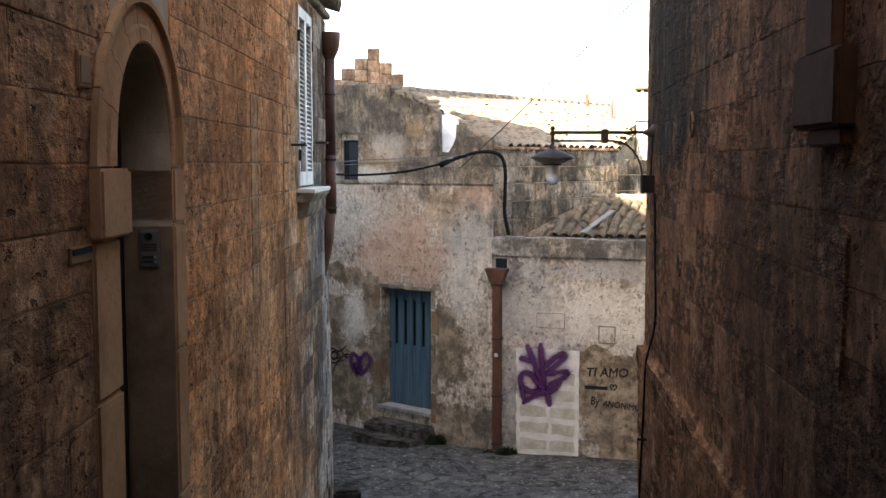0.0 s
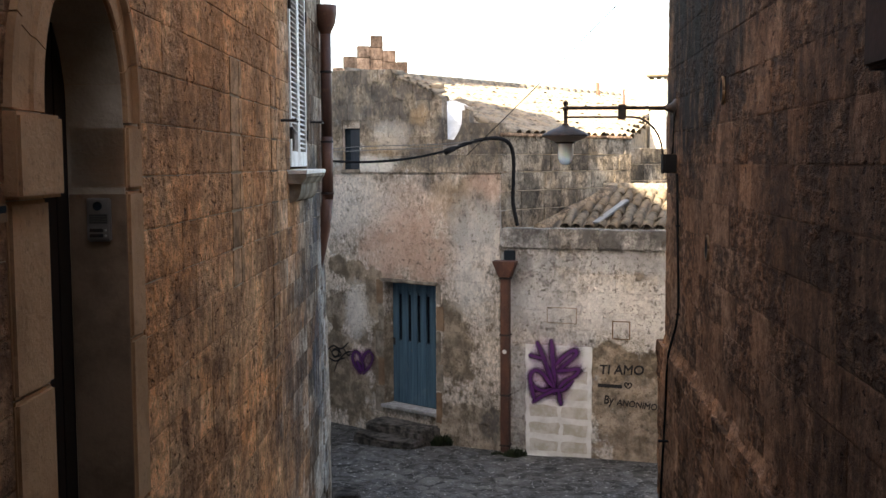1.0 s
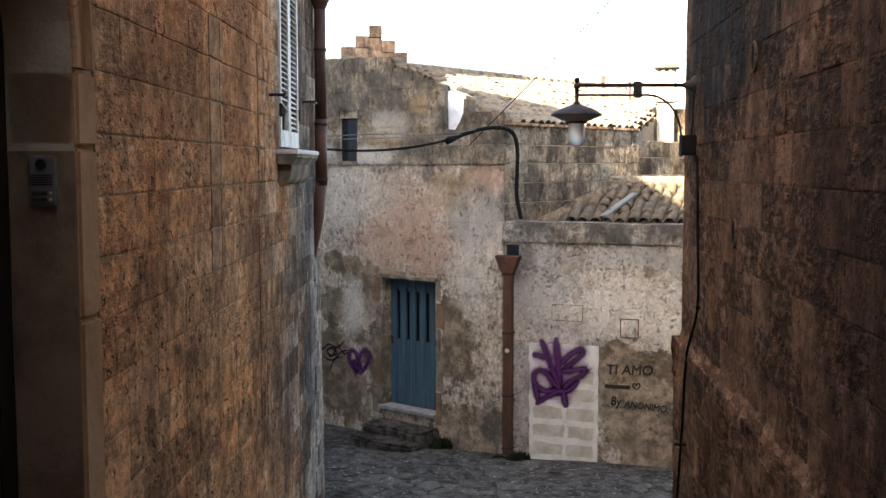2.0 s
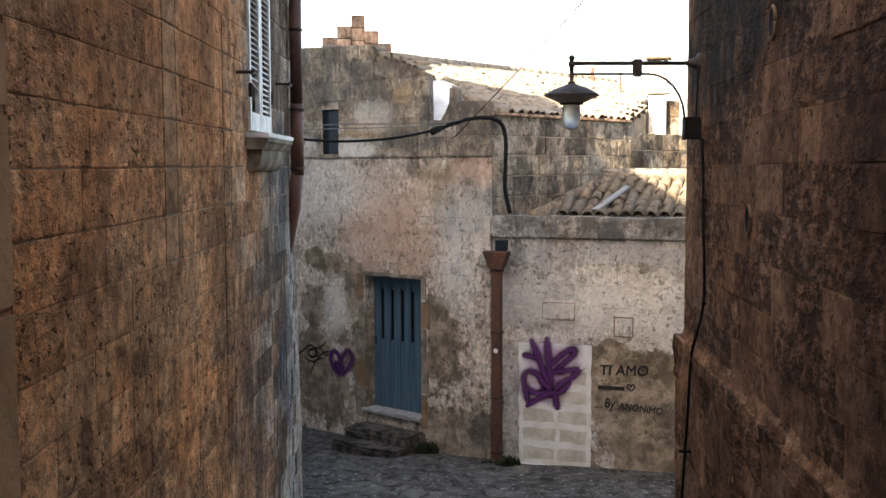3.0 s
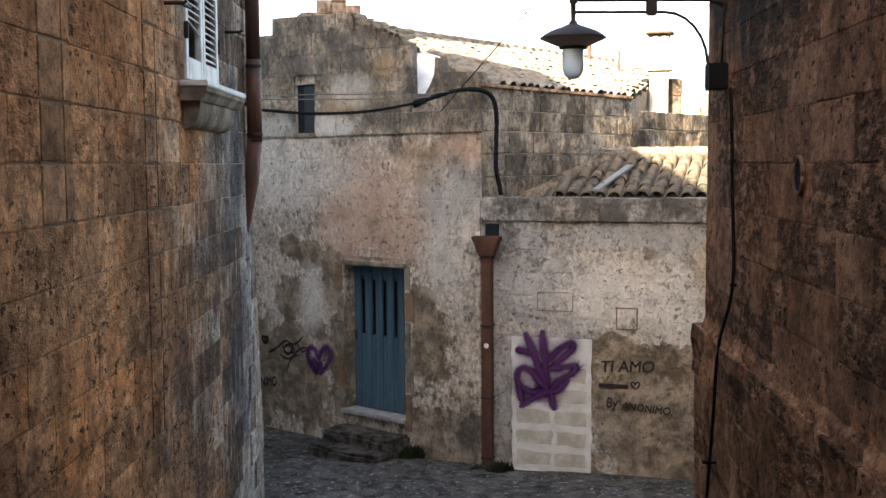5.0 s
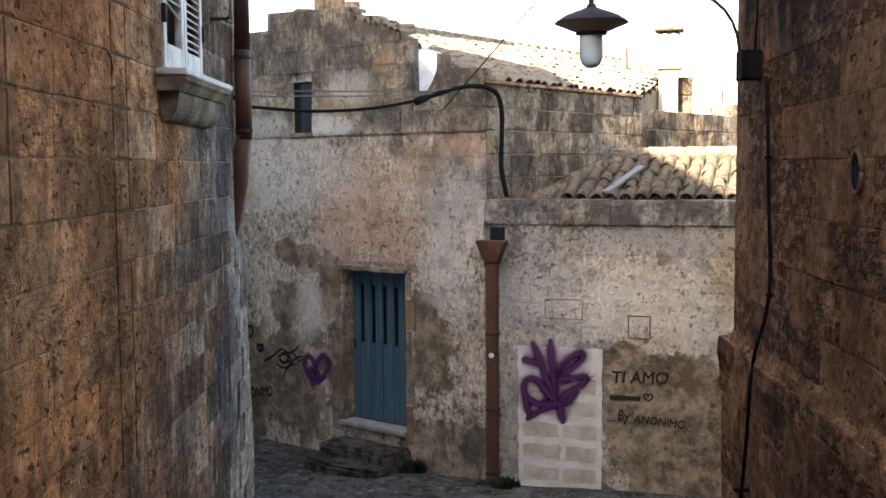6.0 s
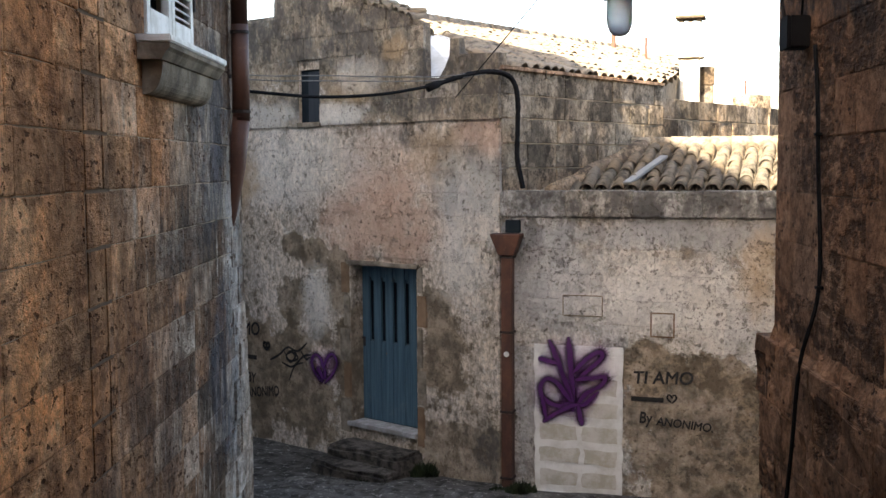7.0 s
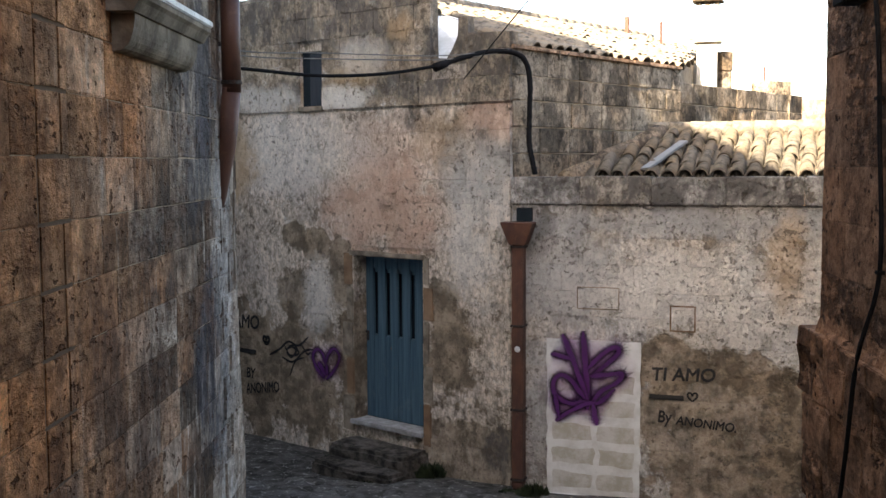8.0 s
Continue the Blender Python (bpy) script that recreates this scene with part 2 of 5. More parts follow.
M["front_plaster"] = peeling("limewashed facade", FRONT, (0.62, 0.525, 0.44), [
    (-1.9, -0.05, 0.95, 0.55, "pink", 0.8), (-1.5, 0.65, 1.1, 0.4, "pink", 0.35), (-3.6, 0.65, 1.3, 0.5, "white", 0.45),
    (-4.6, 0.6, 0.5, 0.6, "ochre", 0.7), (-0.2, 0.65, 0.7, 0.55, "black", 0.75), (-0.5, 0.3, 0.5, 0.28, "black", 0.6), (-1.15, 0.98, 0.45, 0.17, "black", 0.95), (-0.15, 0.95, 0.4, 0.22, "pink", 0.6), (-0.95, 0.75, 0.35, 0.35, "ochre", 0.35), (-0.4, 0.2, 0.5, 0.5, "white", 0.5),
    (-2.2, 2.4, 3.0, 0.5, "black", 0.65), (-4.2, 2.35, 1.4, 0.7, "black", 0.5), (-0.6, 1.5, 1.0, 0.33, "black", 0.65), (-2.5, 1.35, 0.8, 0.2, "ochre", 0.6), (-1.4, 1.95, 0.35, 0.25, "ochre", 0.6),
    (-4.0, -2.25, 1.5, 0.8, "bare", 0.9), (-0.85, -1.55, 0.33, 0.75, "bare", 0.9), (-2.55, -0.95, 0.2, 0.5, "bare", 0.85), (-2.42, -1.9, 0.22, 0.8, "bare", 0.9),
    (-3.35, -0.42, 0.3, 0.16, "bare", 0.9), (-3.0, -0.5, 0.22, 0.2, "bare", 0.9), (-3.4, -1.15, 0.3, 0.3, "bare", 0.8), (-2.85, -1.55, 0.2, 0.2, "bare", 0.8), (-0.5, -2.7, 1.0, 0.35, "bare", 0.7), (-0.2, -2.6, 0.2, 0.3, "black", 0.9),
    (-2.95, -1.2, 0.25, 0.4, "white", 0.6), (-0.5, -0.6, 0.4, 0.4, "white", 0.5)])
M["yard_plaster"] = peeling("limewashed yard wall", YARD, (0.44, 0.42, 0.395), [
    (1.6, -0.75, 1.6, 0.35, "white", 0.55), (2.6, -1.2, 0.8, 0.35, "white", 0.45), (0.4, -0.6, 0.5, 0.7, "grey", 0.5),
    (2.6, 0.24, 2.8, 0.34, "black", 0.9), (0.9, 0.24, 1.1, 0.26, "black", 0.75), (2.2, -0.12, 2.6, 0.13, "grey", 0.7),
    (2.1, -2.35, 0.95, 0.95, "bare", 0.8), (1.55, -1.55, 0.35, 0.25, "bare", 0.85), (3.2, -2.3, 0.8, 0.7, "bare", 0.8), (2.3, -1.55, 0.35, 0.22, "bare", 0.8),
    (2.6, -0.55, 0.18, 0.45, "ochre", 0.5), (0.12, -0.15, 0.2, 0.4, "black", 0.6), (0.2, -2.2, 0.15, 0.8, "grey", 0.5)])

M["band_plaster"] = peeling("blackened upper band", FRONT, (0.29, 0.23, 0.17), [
    (-4.6, 2.4, 2.0, 0.55, "black", 0.7), (-2.9, 2.3, 1.5, 0.5, "black", 0.6), (-1.6, 2.2, 0.9, 0.5, "black", 0.7), (-0.5, 1.6, 0.75, 0.4, "black", 0.85), (-3.6, 1.35, 0.5, 0.18, "black", 0.8), (-1.5, 1.35, 0.7, 0.16, "black", 0.8),
    (-1.5, 2.0, 0.2, 0.15, "ochre", 0.5), (-2.35, 1.5, 0.35, 0.2, "ochre", 0.45), (-2.5, 1.25, 0.5, 0.16, "white", 0.7), (-4.0, 1.25, 0.6, 0.2, "white", 0.6), (-2.2, 1.7, 0.4, 0.2, "white", 0.35)])

m = Shade("fresh limewash", 0.9)
c = m.mix(m.step(m.noise(5, 5, 0.65), 0.38, 0.66), (0.66, 0.655, 0.63), (0.53, 0.52, 0.485))
m.colour(c)
m.bump(m.noise(24, 5, 0.65), 0.006)
M["limewash"] = m.mat
m = Shade("pale infill block", 0.92)
c = m.mix(m.step(m.noise(6, 5, 0.65), 0.35, 0.66), (0.40, 0.365, 0.30), (0.54, 0.52, 0.475))
m.colour(m.mix(m.step(m.noise(40, 4), 0.55, 0.8, 0, 0.4), c, (0.35, 0.29, 0.2)))
m.bump(m.noise(30, 5, 0.65), 0.006)
M["infill"] = m.mat

m = Shade("worn paving", 0.8)
big, mid, fine = m.noise(0.8, 5, 0.6), m.noise(6, 6, 0.7), m.noise(32, 5, 0.7)
c = m.mix(m.step(mid, 0.34, 0.66), (0.04, 0.038, 0.036), (0.15, 0.144, 0.134))
c = m.mix(m.step(m.rand(), 0, 1, 0, 0.5), c, (0.14, 0.13, 0.117))
c = m.mix(m.step(big, 0.5, 0.62, 0, 0.6), c, (0.18, 0.165, 0.142))
c = m.mix(m.step(fine, 0.5, 0.7, 0, 0.6), c, (0.085, 0.08, 0.075))
c = m.mix(m.step(m.noise(15, 6, 0.72), 0.57, 0.63, 0, 0.7), c, (0.46, 0.44, 0.41))
c = m.mix(m.step(m.noise(9, 7, 0.75, m.vec((1, 1, 1), (4, 9, 2))), 0.56, 0.61, 0, 0.75), c, (0.06, 0.056, 0.052))
m.colour(c)
m.bump(m.math('MULTIPLY_ADD', fine, 0.6, mid), 0.05)
M["paving"] = m.mat
m = Shade("earthy joints", 0.95)
c = m.mix(m.step(m.noise(5, 6, 0.7), 0.35, 0.65), (0.04, 0.037, 0.033), (0.13, 0.122, 0.11))
c = m.mix(m.step(m.noise(14, 6, 0.74), 0.57, 0.63, 0, 0.7), c, (0.45, 0.43, 0.40))
m.colour(c)
m.bump(m.math('ADD', m.noise(7, 8, 0.75), m.noise(22, 6, 0.75)), 0.05)
M["ground"] = m.mat

m = Shade("dark worn step", 0.85)
m.colour(m.mix(m.step(m.noise(7, 6, 0.7), 0.35, 0.66), (0.03, 0.027, 0.023), (0.14, 0.122, 0.105)))
m.bump(m.math('ADD', m.noise(9, 7, 0.75), m.noise(26, 6, 0.75)), 0.04)
M["step_stone"] = m.mat

m = Shade("blue door paint", 0.62)
grain = m.noise(1.0, 5, 0.6, m.vec((42, 42, 1.4)))
c = m.mix(m.step(grain, 0.35, 0.65), (0.035, 0.075, 0.108), (0.062, 0.115, 0.15))
c = m.mix(m.step(m.noise(3.2, 6, 0.7), 0.55, 0.7, 0, 0.6), c, (0.095, 0.135, 0.155))
c = m.mix(m.step(m.noise(12, 6, 0.75, m.vec((2, 2, 0.5))), 0.63, 0.7, 0, 0.8), c, (0.16, 0.11, 0.075))
m.colour(c)
m.bump(grain, 0.003)
M["blue"] = m.mat
m = Shade("dark blue-grey board", 0.8)
m.colour(m.mix(m.noise(1.0, 4, 0.6, m.vec((40, 40, 2))), (0.022, 0.028, 0.036), (0.05, 0.058, 0.068)))
M["dark_board"] = m.mat
# near-black fill: darkness of openings put into colour, also the lens glass
m = Shade("near-black fill", 0.9)
m.colour(m.mix(m.noise(8), (0.008, 0.012, 0.016), (0.02, 0.026, 0.032)))
M["void"] = m.mat
m = Shade("dark door wood", 0.6)
m.colour(m.mix(m.noise(1.0, 4, 0.6, m.vec((30, 30, 1.2))), (0.012, 0.009, 0.008), (0.035, 0.024, 0.017)))
M["dark_wood"] = m.mat

m = Shade("rusty brown pipe", 0.55)
c = m.mix(m.step(m.noise(4, 5, 0.65, m.vec((1, 1, 0.4))), 0.36, 0.66), (0.062, 0.032, 0.025), (0.115, 0.052, 0.034))
c = m.mix(m.step(m.noise(14, 6, 0.7), 0.55, 0.7, 0, 0.6), c, (0.16, 0.082, 0.05))
m.colour(c)
m.bump(m.noise(40, 4), 0.002)
M["pipe"] = m.mat
m = Shade("dark painted iron", 0.65, 0.1)
c = m.mix(m.step(m.noise(18, 5, 0.7), 0.4, 0.7), (0.022, 0.02, 0.02), (0.055, 0.035, 0.026))
m.colour(c)
m.bump(m.noise(60, 4), 0.001)
M["iron"] = m.mat
m = Shade("black cable", 0.9)
m.b.inputs["Specular IOR Level"].default_value = 0.08
m.colour(m.mix(m.noise(9), (0.005, 0.005, 0.006), (0.013, 0.013, 0.014)))
M["cable"] = m.mat
m = Shade("grey wire", 0.6)
m.colour(m.mix(m.noise(9), (0.10, 0.10, 0.10), (0.2, 0.19, 0.18)))
M["wire"] = m.mat
m = Shade("opal glass", 0.25)
m.colour(m.mix(m.noise(6), (0.62, 0.64, 0.66), (0.72, 0.73, 0.74)))
m.b.inputs["Transmission Weight"].default_value = 0.35
m.b.inputs["Subsurface Weight"].default_value = 0.2
M["opal"] = m.mat
m = Shade("enamel underside", 0.5)
m.colour(m.mix(m.noise(8, 5), (0.30, 0.28, 0.24), (0.48, 0.45, 0.40)))
M["enamel"] = m.mat

m = Shade("white shutter paint", 0.6)
c = m.mix(m.step(m.noise(7, 5, 0.65), 0.35, 0.7), (0.72, 0.71, 0.68), (0.52, 0.50, 0.46))
m.colour(m.mix(m.step(m.noise(30, 5, 0.7), 0.6, 0.7, 0, 0.6), c, (0.28, 0.24, 0.19)))
m.bump(m.noise(40, 4), 0.002)
M["shutter"] = m.mat
m = Shade("worn grey marble", 0.6)
m.colour(m.mix(m.step(m.noise(9, 6, 0.7), 0.36, 0.64), (0.36, 0.35, 0.34), (0.22, 0.21, 0.20)))
m.bump(m.noise(30, 5), 0.003)
M["marble"] = m.mat
m = Shade("sill limestone", 0.85)
c = m.mix(m.step(m.noise(5, 6, 0.68), 0.36, 0.66), (0.30, 0.25, 0.195), (0.13, 0.105, 0.08))
m.colour(c)
m.bump(m.noise(28, 5), 0.006)
M["sill"] = m.mat
m = Shade("dressed portal stone", 0.9)
c = m.mix(m.step(m.noise(2.4, 5, 0.6), 0.35, 0.66), (0.50, 0.28, 0.145), (0.36, 0.19, 0.092))
c = m.mix(m.step(m.noise(30, 5, 0.7), 0.52, 0.76, 0, 0.5), c, (0.13, 0.085, 0.055))
m.colour(c)
m.bump(m.noise(22, 6, 0.68), 0.008)
M["portal"] = m.mat
m = Shade("grey-brown render", 0.9)
c = m.mix(m.step(m.noise(3, 6, 0.65), 0.35, 0.66), (0.27, 0.175, 0.11), (0.165, 0.105, 0.066))
m.colour(c)
m.bump(m.noise(24, 6, 0.68), 0.006)
M["render"] = m.mat
m = Shade("dull red-brown metal paint", 0.85)
m.colour(m.mix(m.step(m.noise(6, 6, 0.7), 0.36, 0.64), (0.055, 0.026, 0.018), (0.034, 0.019, 0.014)))
m.bump(m.noise(30, 4), 0.002)
M["meter_paint"] = m.mat
m = Shade("anodised panel", 0.4, 0.6)
m.colour(m.mix(m.noise(30), (0.26, 0.24, 0.22), (0.34, 0.31, 0.285)))
M["panel"] = m.mat
m = Shade("marble slot plate", 0.85)
m.colour(m.mix(m.noise(8, 5), (0.30, 0.18, 0.10), (0.22, 0.128, 0.07)))
M["plate"] = m.mat


def tile_paint(name, pick, k):
    m = Shade(name, 0.9)
    r = m.rand() if pick == "object" else m.island()
    c = m.mix(r, (0.56 * k, 0.43 * k, 0.30 * k), (0.52 * k, 0.46 * k, 0.38 * k))
    c = m.mix(m.step(m.noise(8, 6, 0.72), 0.45, 0.64, 0.0, 0.8), c, (0.17 * k, 0.155 * k, 0.13 * k))
    c = m.mix(m.step(m.noise(20, 5, 0.7), 0.58, 0.68, 0.0, 0.7), c, (0.50 * k, 0.47 * k, 0.40 * k))
    m.colour(c)
    m.bump(m.noise(34, 5, 0.7), 0.006)
    return m.mat


# two copies of one clay: k dims the shaded low roof's tiles
M["tile"] = tile_paint("weathered clay, dimmed for shade", "object", 0.22)
M["tile_many"] = tile_paint("weathered clay, lighter for sun", "island", 0.36)
m = Shade("weed leaves", 0.7)
m.colour(m.mix(m.island(), (0.010, 0.016, 0.006), (0.026, 0.036, 0.014)))
M["weed"] = m.mat


def spray(name, col, soft, cover=0.95):
    """Paint that thins out to the edge of its stroke."""
    m = Shade(name, 0.7)
    m.colour(m.mix(m.noise(20), col, tuple(x * 1.35 for x in col)))
    uv = m.add("ShaderNodeUVMap")
    sep = m.add("ShaderNodeSeparateXYZ")
    m.put(sep.inputs[0], uv.outputs[0])
    d = m.math('ABSOLUTE', m.math('SUBTRACT', sep.outputs[1], 0.5))
    d = m.math('MULTIPLY_ADD', m.math('SUBTRACT', m.noise(70, 4, 0.7), 0.5), 0.25 * soft, d)
    a = m.step(d, 0.5 - 0.42 * soft, 0.5 - 0.05 * soft, cover, 0.0)
    m.put(m.b.inputs["Alpha"], a)
    return m.mat


M["purple"] = spray("purple spray paint", (0.058, 0.012, 0.074), 1.0)
M["purple_mist"] = spray("thin purple overspray", (0.11, 0.026, 0.135), 1.15, 0.42)
M["black_spray"] = spray("black marker paint", (0.012, 0.011, 0.011), 0.5)
m = Shade("black lettering", 0.7)
m.colour(m.mix(m.noise(30, 4), (0.010, 0.009, 0.009), (0.03, 0.027, 0.024)))
M["ink"] = m.mat


# ---------------------------------------------------------------- mesh helpers
def mesh_of(bm, name, mat, smooth=False):
    me = bpy.data.meshes.new(name)
    bmesh.ops.recalc_face_normals(bm, faces=bm.faces)
    bm.to_mesh(me)
    bm.free()
    for mt in (mat if isinstance(mat, (list, tuple)) else [mat]):
        me.materials.append(M[mt])
    if smooth:
        me.polygons.foreach_set("use_smooth", [True] * len(me.polygons))
    return me


def part(name, bm, mat, parent=None, label="", smooth=False, m=None):
    ob = new(name, mesh_of(bm, name, mat, smooth))
    if parent:
        ob.parent = parent
    if m is not None:
        ob.matrix_basis = m
    return tagged(ob, label)


def box(bm, x0, x1, y0, y1, z0, z1, bevel=0.0, m=None):
    r = bmesh.ops.create_cube(bm, size=1)
    vs = r["verts"]
    for v in vs:
        v.co = Vector(((x0 + x1) / 2 + v.co.x * (x1 - x0), (y0 + y1) / 2 + v.co.y * (y1 - y0), (z0 + z1) / 2 + v.co.z * (z1 - z0)))
    if bevel:
        es = list({e for v in vs for e in v.link_edges})
        g = bmesh.ops.bevel(bm, geom=es, offset=bevel, segments=2, affect='EDGES', clamp_overlap=True)
        vs = list({v for f in g["faces"] for v in f.verts} | {v for v in vs if v.is_valid})
    if m is not None:
        bmesh.ops.transform(bm, matrix=m, verts=vs)
    return vs


def slab(bm, outer, holes, y0, y1):
    """A sheet with openings, from local y0 (its face) to y1, its outline in (s, z)."""
    edges = []
    for loop in [outer, *holes]:
        vs = [bm.verts.new((s, y0, z)) for s, z in loop]
        edges += [bm.edges.new((a, b)) for a, b in zip(vs, vs[1:] + vs[:1])]
    g = bmesh.ops.triangle_fill(bm, use_beauty=True, edges=edges)
    faces = [f for f in g["geom"] if isinstance(f, bmesh.types.BMFace)]
    g = bmesh.ops.extrude_face_region(bm, geom=faces)
    bmesh.ops.translate(bm, verts=[v for v in g["geom"] if isinstance(v, bmesh.types.BMVert)], vec=(0, y1 - y0, 0))


def tube(bm, pts, radius, sides=10, taper=None, caps=True):
    """A round bar along points; radius may be a list."""
    rad = radius if isinstance(radius, (list, tuple)) else [radius] * len(pts)
    pts = [Vector(p) for p in pts]
    rings, up = [], Vector((0.13, 0.21, 0.97))
    for i, p in enumerate(pts):
        d = (pts[min(i + 1, len(pts) - 1)] - pts[max(i - 1, 0)]).normalized()
        a = d.cross(up)
        if a.length < 0.2:
            a = d.cross(Vector((1, 0, 0)))
        a.normalize()
        b = d.cross(a)
        rings.append([bm.verts.new(p + (a * math.cos(k * 2 * math.pi / sides) + b * math.sin(k * 2 * math.pi / sides)) * rad[i]) for k in range(sides)])
    for r, q in zip(rings, rings[1:]):
        for k in range(sides):
            bm.faces.new((r[k], r[(k + 1) % sides], q[(k + 1) % sides], q[k]))
    if caps:
        bm.faces.new(rings[0][::-1])
        bm.faces.new(rings[-1])


def lathe(bm, profile, sides=24, centre=(0, 0, 0)):
    cx, cy, cz = centre
    rings = [[bm.verts.new((cx + r * math.cos(k * 2 * math.pi / sides), cy + r * math.sin(k * 2 * math.pi / sides), cz + z)) for k in range(sides)] for r, z in profile]
    for r, q in zip(rings, rings[1:]):
        for k in range(sides):
            bm.faces.new((r[k], r[(k + 1) % sides], q[(k + 1) % sides], q[k]))


def curve_pts(ctrl, n=8):
    """Catmull-Rom through the control points."""
    c = [Vector(p) for p in ctrl]
    c = [c[0] * 2 - c[1], *c, c[-1] * 2 - c[-2]]
    out = []
    for i in range(1, len(c) - 2):
        for k in range(n):
            t = k / n
            p0, p1, p2, p3 = c[i - 1:i + 3]
            out.append(0.5 * (2 * p1 + (p2 - p0) * t + (2 * p0 - 5 * p1 + 4 * p2 - p3) * t * t + (3 * p1 - p0 - 3 * p2 + p3) * t ** 3))
    return out + [c[-2]]


def stones(seed, variants, rough):
    """Unit blocks (1 x 1 x 1, face at y = 0) with worn, slightly uneven faces."""
    rnd, out = random.Random(seed), []
    for k in range(variants):
        bm = bmesh.new()
        n, e = 3, 0.022
        us = [0, e, 0.33 + rnd.uniform(-.05, .05), 0.66 + rnd.uniform(-.05, .05), 1 - e, 1]
        vs = [0, e * 1.6, 0.5 + rnd.uniform(-.1, .1), 1 - e * 1.6, 1]
        g = [[None] * len(vs) for _ in us]
        for i, u in enumerate(us):
            for j, v in enumerate(vs):
                edge = i in (0, len(us) - 1) or j in (0, len(vs) - 1)
                y = rnd.uniform(0.0, rough) + (rnd.uniform(0.015, 0.06) if edge else 0.0)
                g[i][j] = bm.verts.new((u + (0 if i in (0, len(us) - 1) else rnd.uniform(-.008, .008)), y, v + rnd.uniform(-.012, .012)))
        for i in range(len(us) - 1):
            for j in range(len(vs) - 1):
                bm.faces.new((g[i][j], g[i + 1][j], g[i + 1][j + 1], g[i][j + 1]))
        rim = [g[i][0] for i in range(len(us))] + [g[-1][j] for j in range(1, len(vs))] + [g[i][-1] for i in range(len(us) - 2, -1, -1)] + [g[0][j] for j in range(len(vs) - 2, 0, -1)]
        back = [bm.verts.new((p.co.x, 1, p.co.z)) for p in rim]
        for i in range(len(rim)):
            k2 = (i + 1) % len(rim)
            bm.faces.new((rim[i], back[i], back[k2], rim[k2]))
        out.append(bm)
    return out


def lay(wall, fr, mat, s0, s1, courses, ends, clips=(), lengths=(0.32, 0.6), gap=0.006, proud=(0.0, 0.008), depth=0.08, seed=1, rough=0.06, name="stone", near=None, columns=(), upright=None):
    """Courses of blocks on a wall. courses: heights; ends: top limit at s; clips: (s0, s1, z0, z1) left free.
    near: the stretch of s whose blocks are objects of their own. columns: (s0, s1, z0, z1, material) of one narrow block a course.
    upright: the width of the upright joints, where they are closer than the beds."""
    upright = gap if upright is None else upright
    rnd = random.Random(seed)
    meshes = [mesh_of(b, name, mat) for b in stones(seed, 6, rough)]
    rest, count = [], 0
    narrow = {c[4]: [mesh_of(b, name, c[4]) for b in stones(seed + 1, 3, rough * 0.5)] for c in columns}
    for z0, z1 in zip(courses, courses[1:]):
        free = [(s0, s1)]
        for a, b, c0, c1, mt in columns:
            if c0 < z0 + 0.05 and c1 > z1 - 0.05:
                free = [q for p in free for q in ((p[0], min(p[1], a)), (max(p[0], b), p[1])) if q[1] - q[0] > 0.03]
                cut = a + (b - a) * rnd.choice((1.0, 0.72, 0.76))
                for a1, b1 in ((a, cut), (cut, b)):
                    if b1 - a1 > 0.04:
                        ob = new(name, narrow[mt][rnd.randrange(3)])
                        ob.parent = wall
                        ob.matrix_basis = Matrix.LocRotScale(Vector((a1 + 0.009, -proud[1] - 0.002, z0 + 0.009)), None, Vector((b1 - a1 - 0.018, depth, z1 - z0 - 0.018)))
                        count += 1
        for a, b, c0, c1 in clips:
            if c0 < z1 - 0.02 and c1 > z0 + 0.02:
                free = [q for p in free for q in ((p[0], min(p[1], a)), (max(p[0], b), p[1])) if q[1] - q[0] > 0.03]
        for a, b in free:
            s = a
            while s < b - 0.01:
                e = s + rnd.uniform(*lengths)
                if b - e < lengths[0] * 0.6:
                    e = b
                top = min(z1, ends(s + 0.03), ends(e - 0.03))
                if top - z0 > 0.05:
                    sc = Vector((e - s - upright, depth, top - z0 - gap))
                    loc = Vector((s + upright / 2, -rnd.uniform(*proud), z0 + gap / 2))
                    if count < 290 and (near is None or (near[0] < s < near[1] and near[2] < z0 < near[3])):
                        ob = new(name, meshes[rnd.randrange(6)])
                        ob.parent = wall
                        ob.matrix_basis = Matrix.LocRotScale(loc, None, sc)
                        count += 1
                    else:
                        rest.append((loc, sc, rnd.randrange(6)))
                s = e
    if rest:
        vs, fs = [], []
        for loc, sc, k in rest:
            me, base = meshes[k], len(vs)
            vs += [(loc.x + v.co.x * sc.x, loc.y + v.co.y * sc.y, loc.z + v.co.z * sc.z) for v in me.vertices]
            fs += [[base + i for i in p.vertices] for p in me.polygons]
        me = bpy.data.meshes.new("stonework")
        me.from_pydata(vs, [], fs)
        me.materials.append(M[mat])
        ob = new("stonework", me)
        ob.parent = wall
        tagged(ob, kind="stuff")


def rows_of(z0, z1, h, seed, spread=0.03):
    rnd, out = random.Random(seed), [z0]
    while out[-1] < z1:
        out.append(out[-1] + h + rnd.uniform(-spread, spread))
    return out


# ---------------------------------------------------------------- ground
def ground_z(x, y):
    """The alley drops steeply, then the ground levels out before the facade."""
    pts = [(-30, 6.0), (-8, 1.6), (0, 0.0), (12.3, -2.55), (13.6, -2.80), (16.0, -2.95), (17, -3.06), (19, -3.12), (30, -3.2), (400, -3.2)]
    for (a, za), (b, zb) in zip(pts, pts[1:]):
        if y <= b:
            return za + (zb - za) * max(0, (y - a)) / (b - a)
    return -3.2


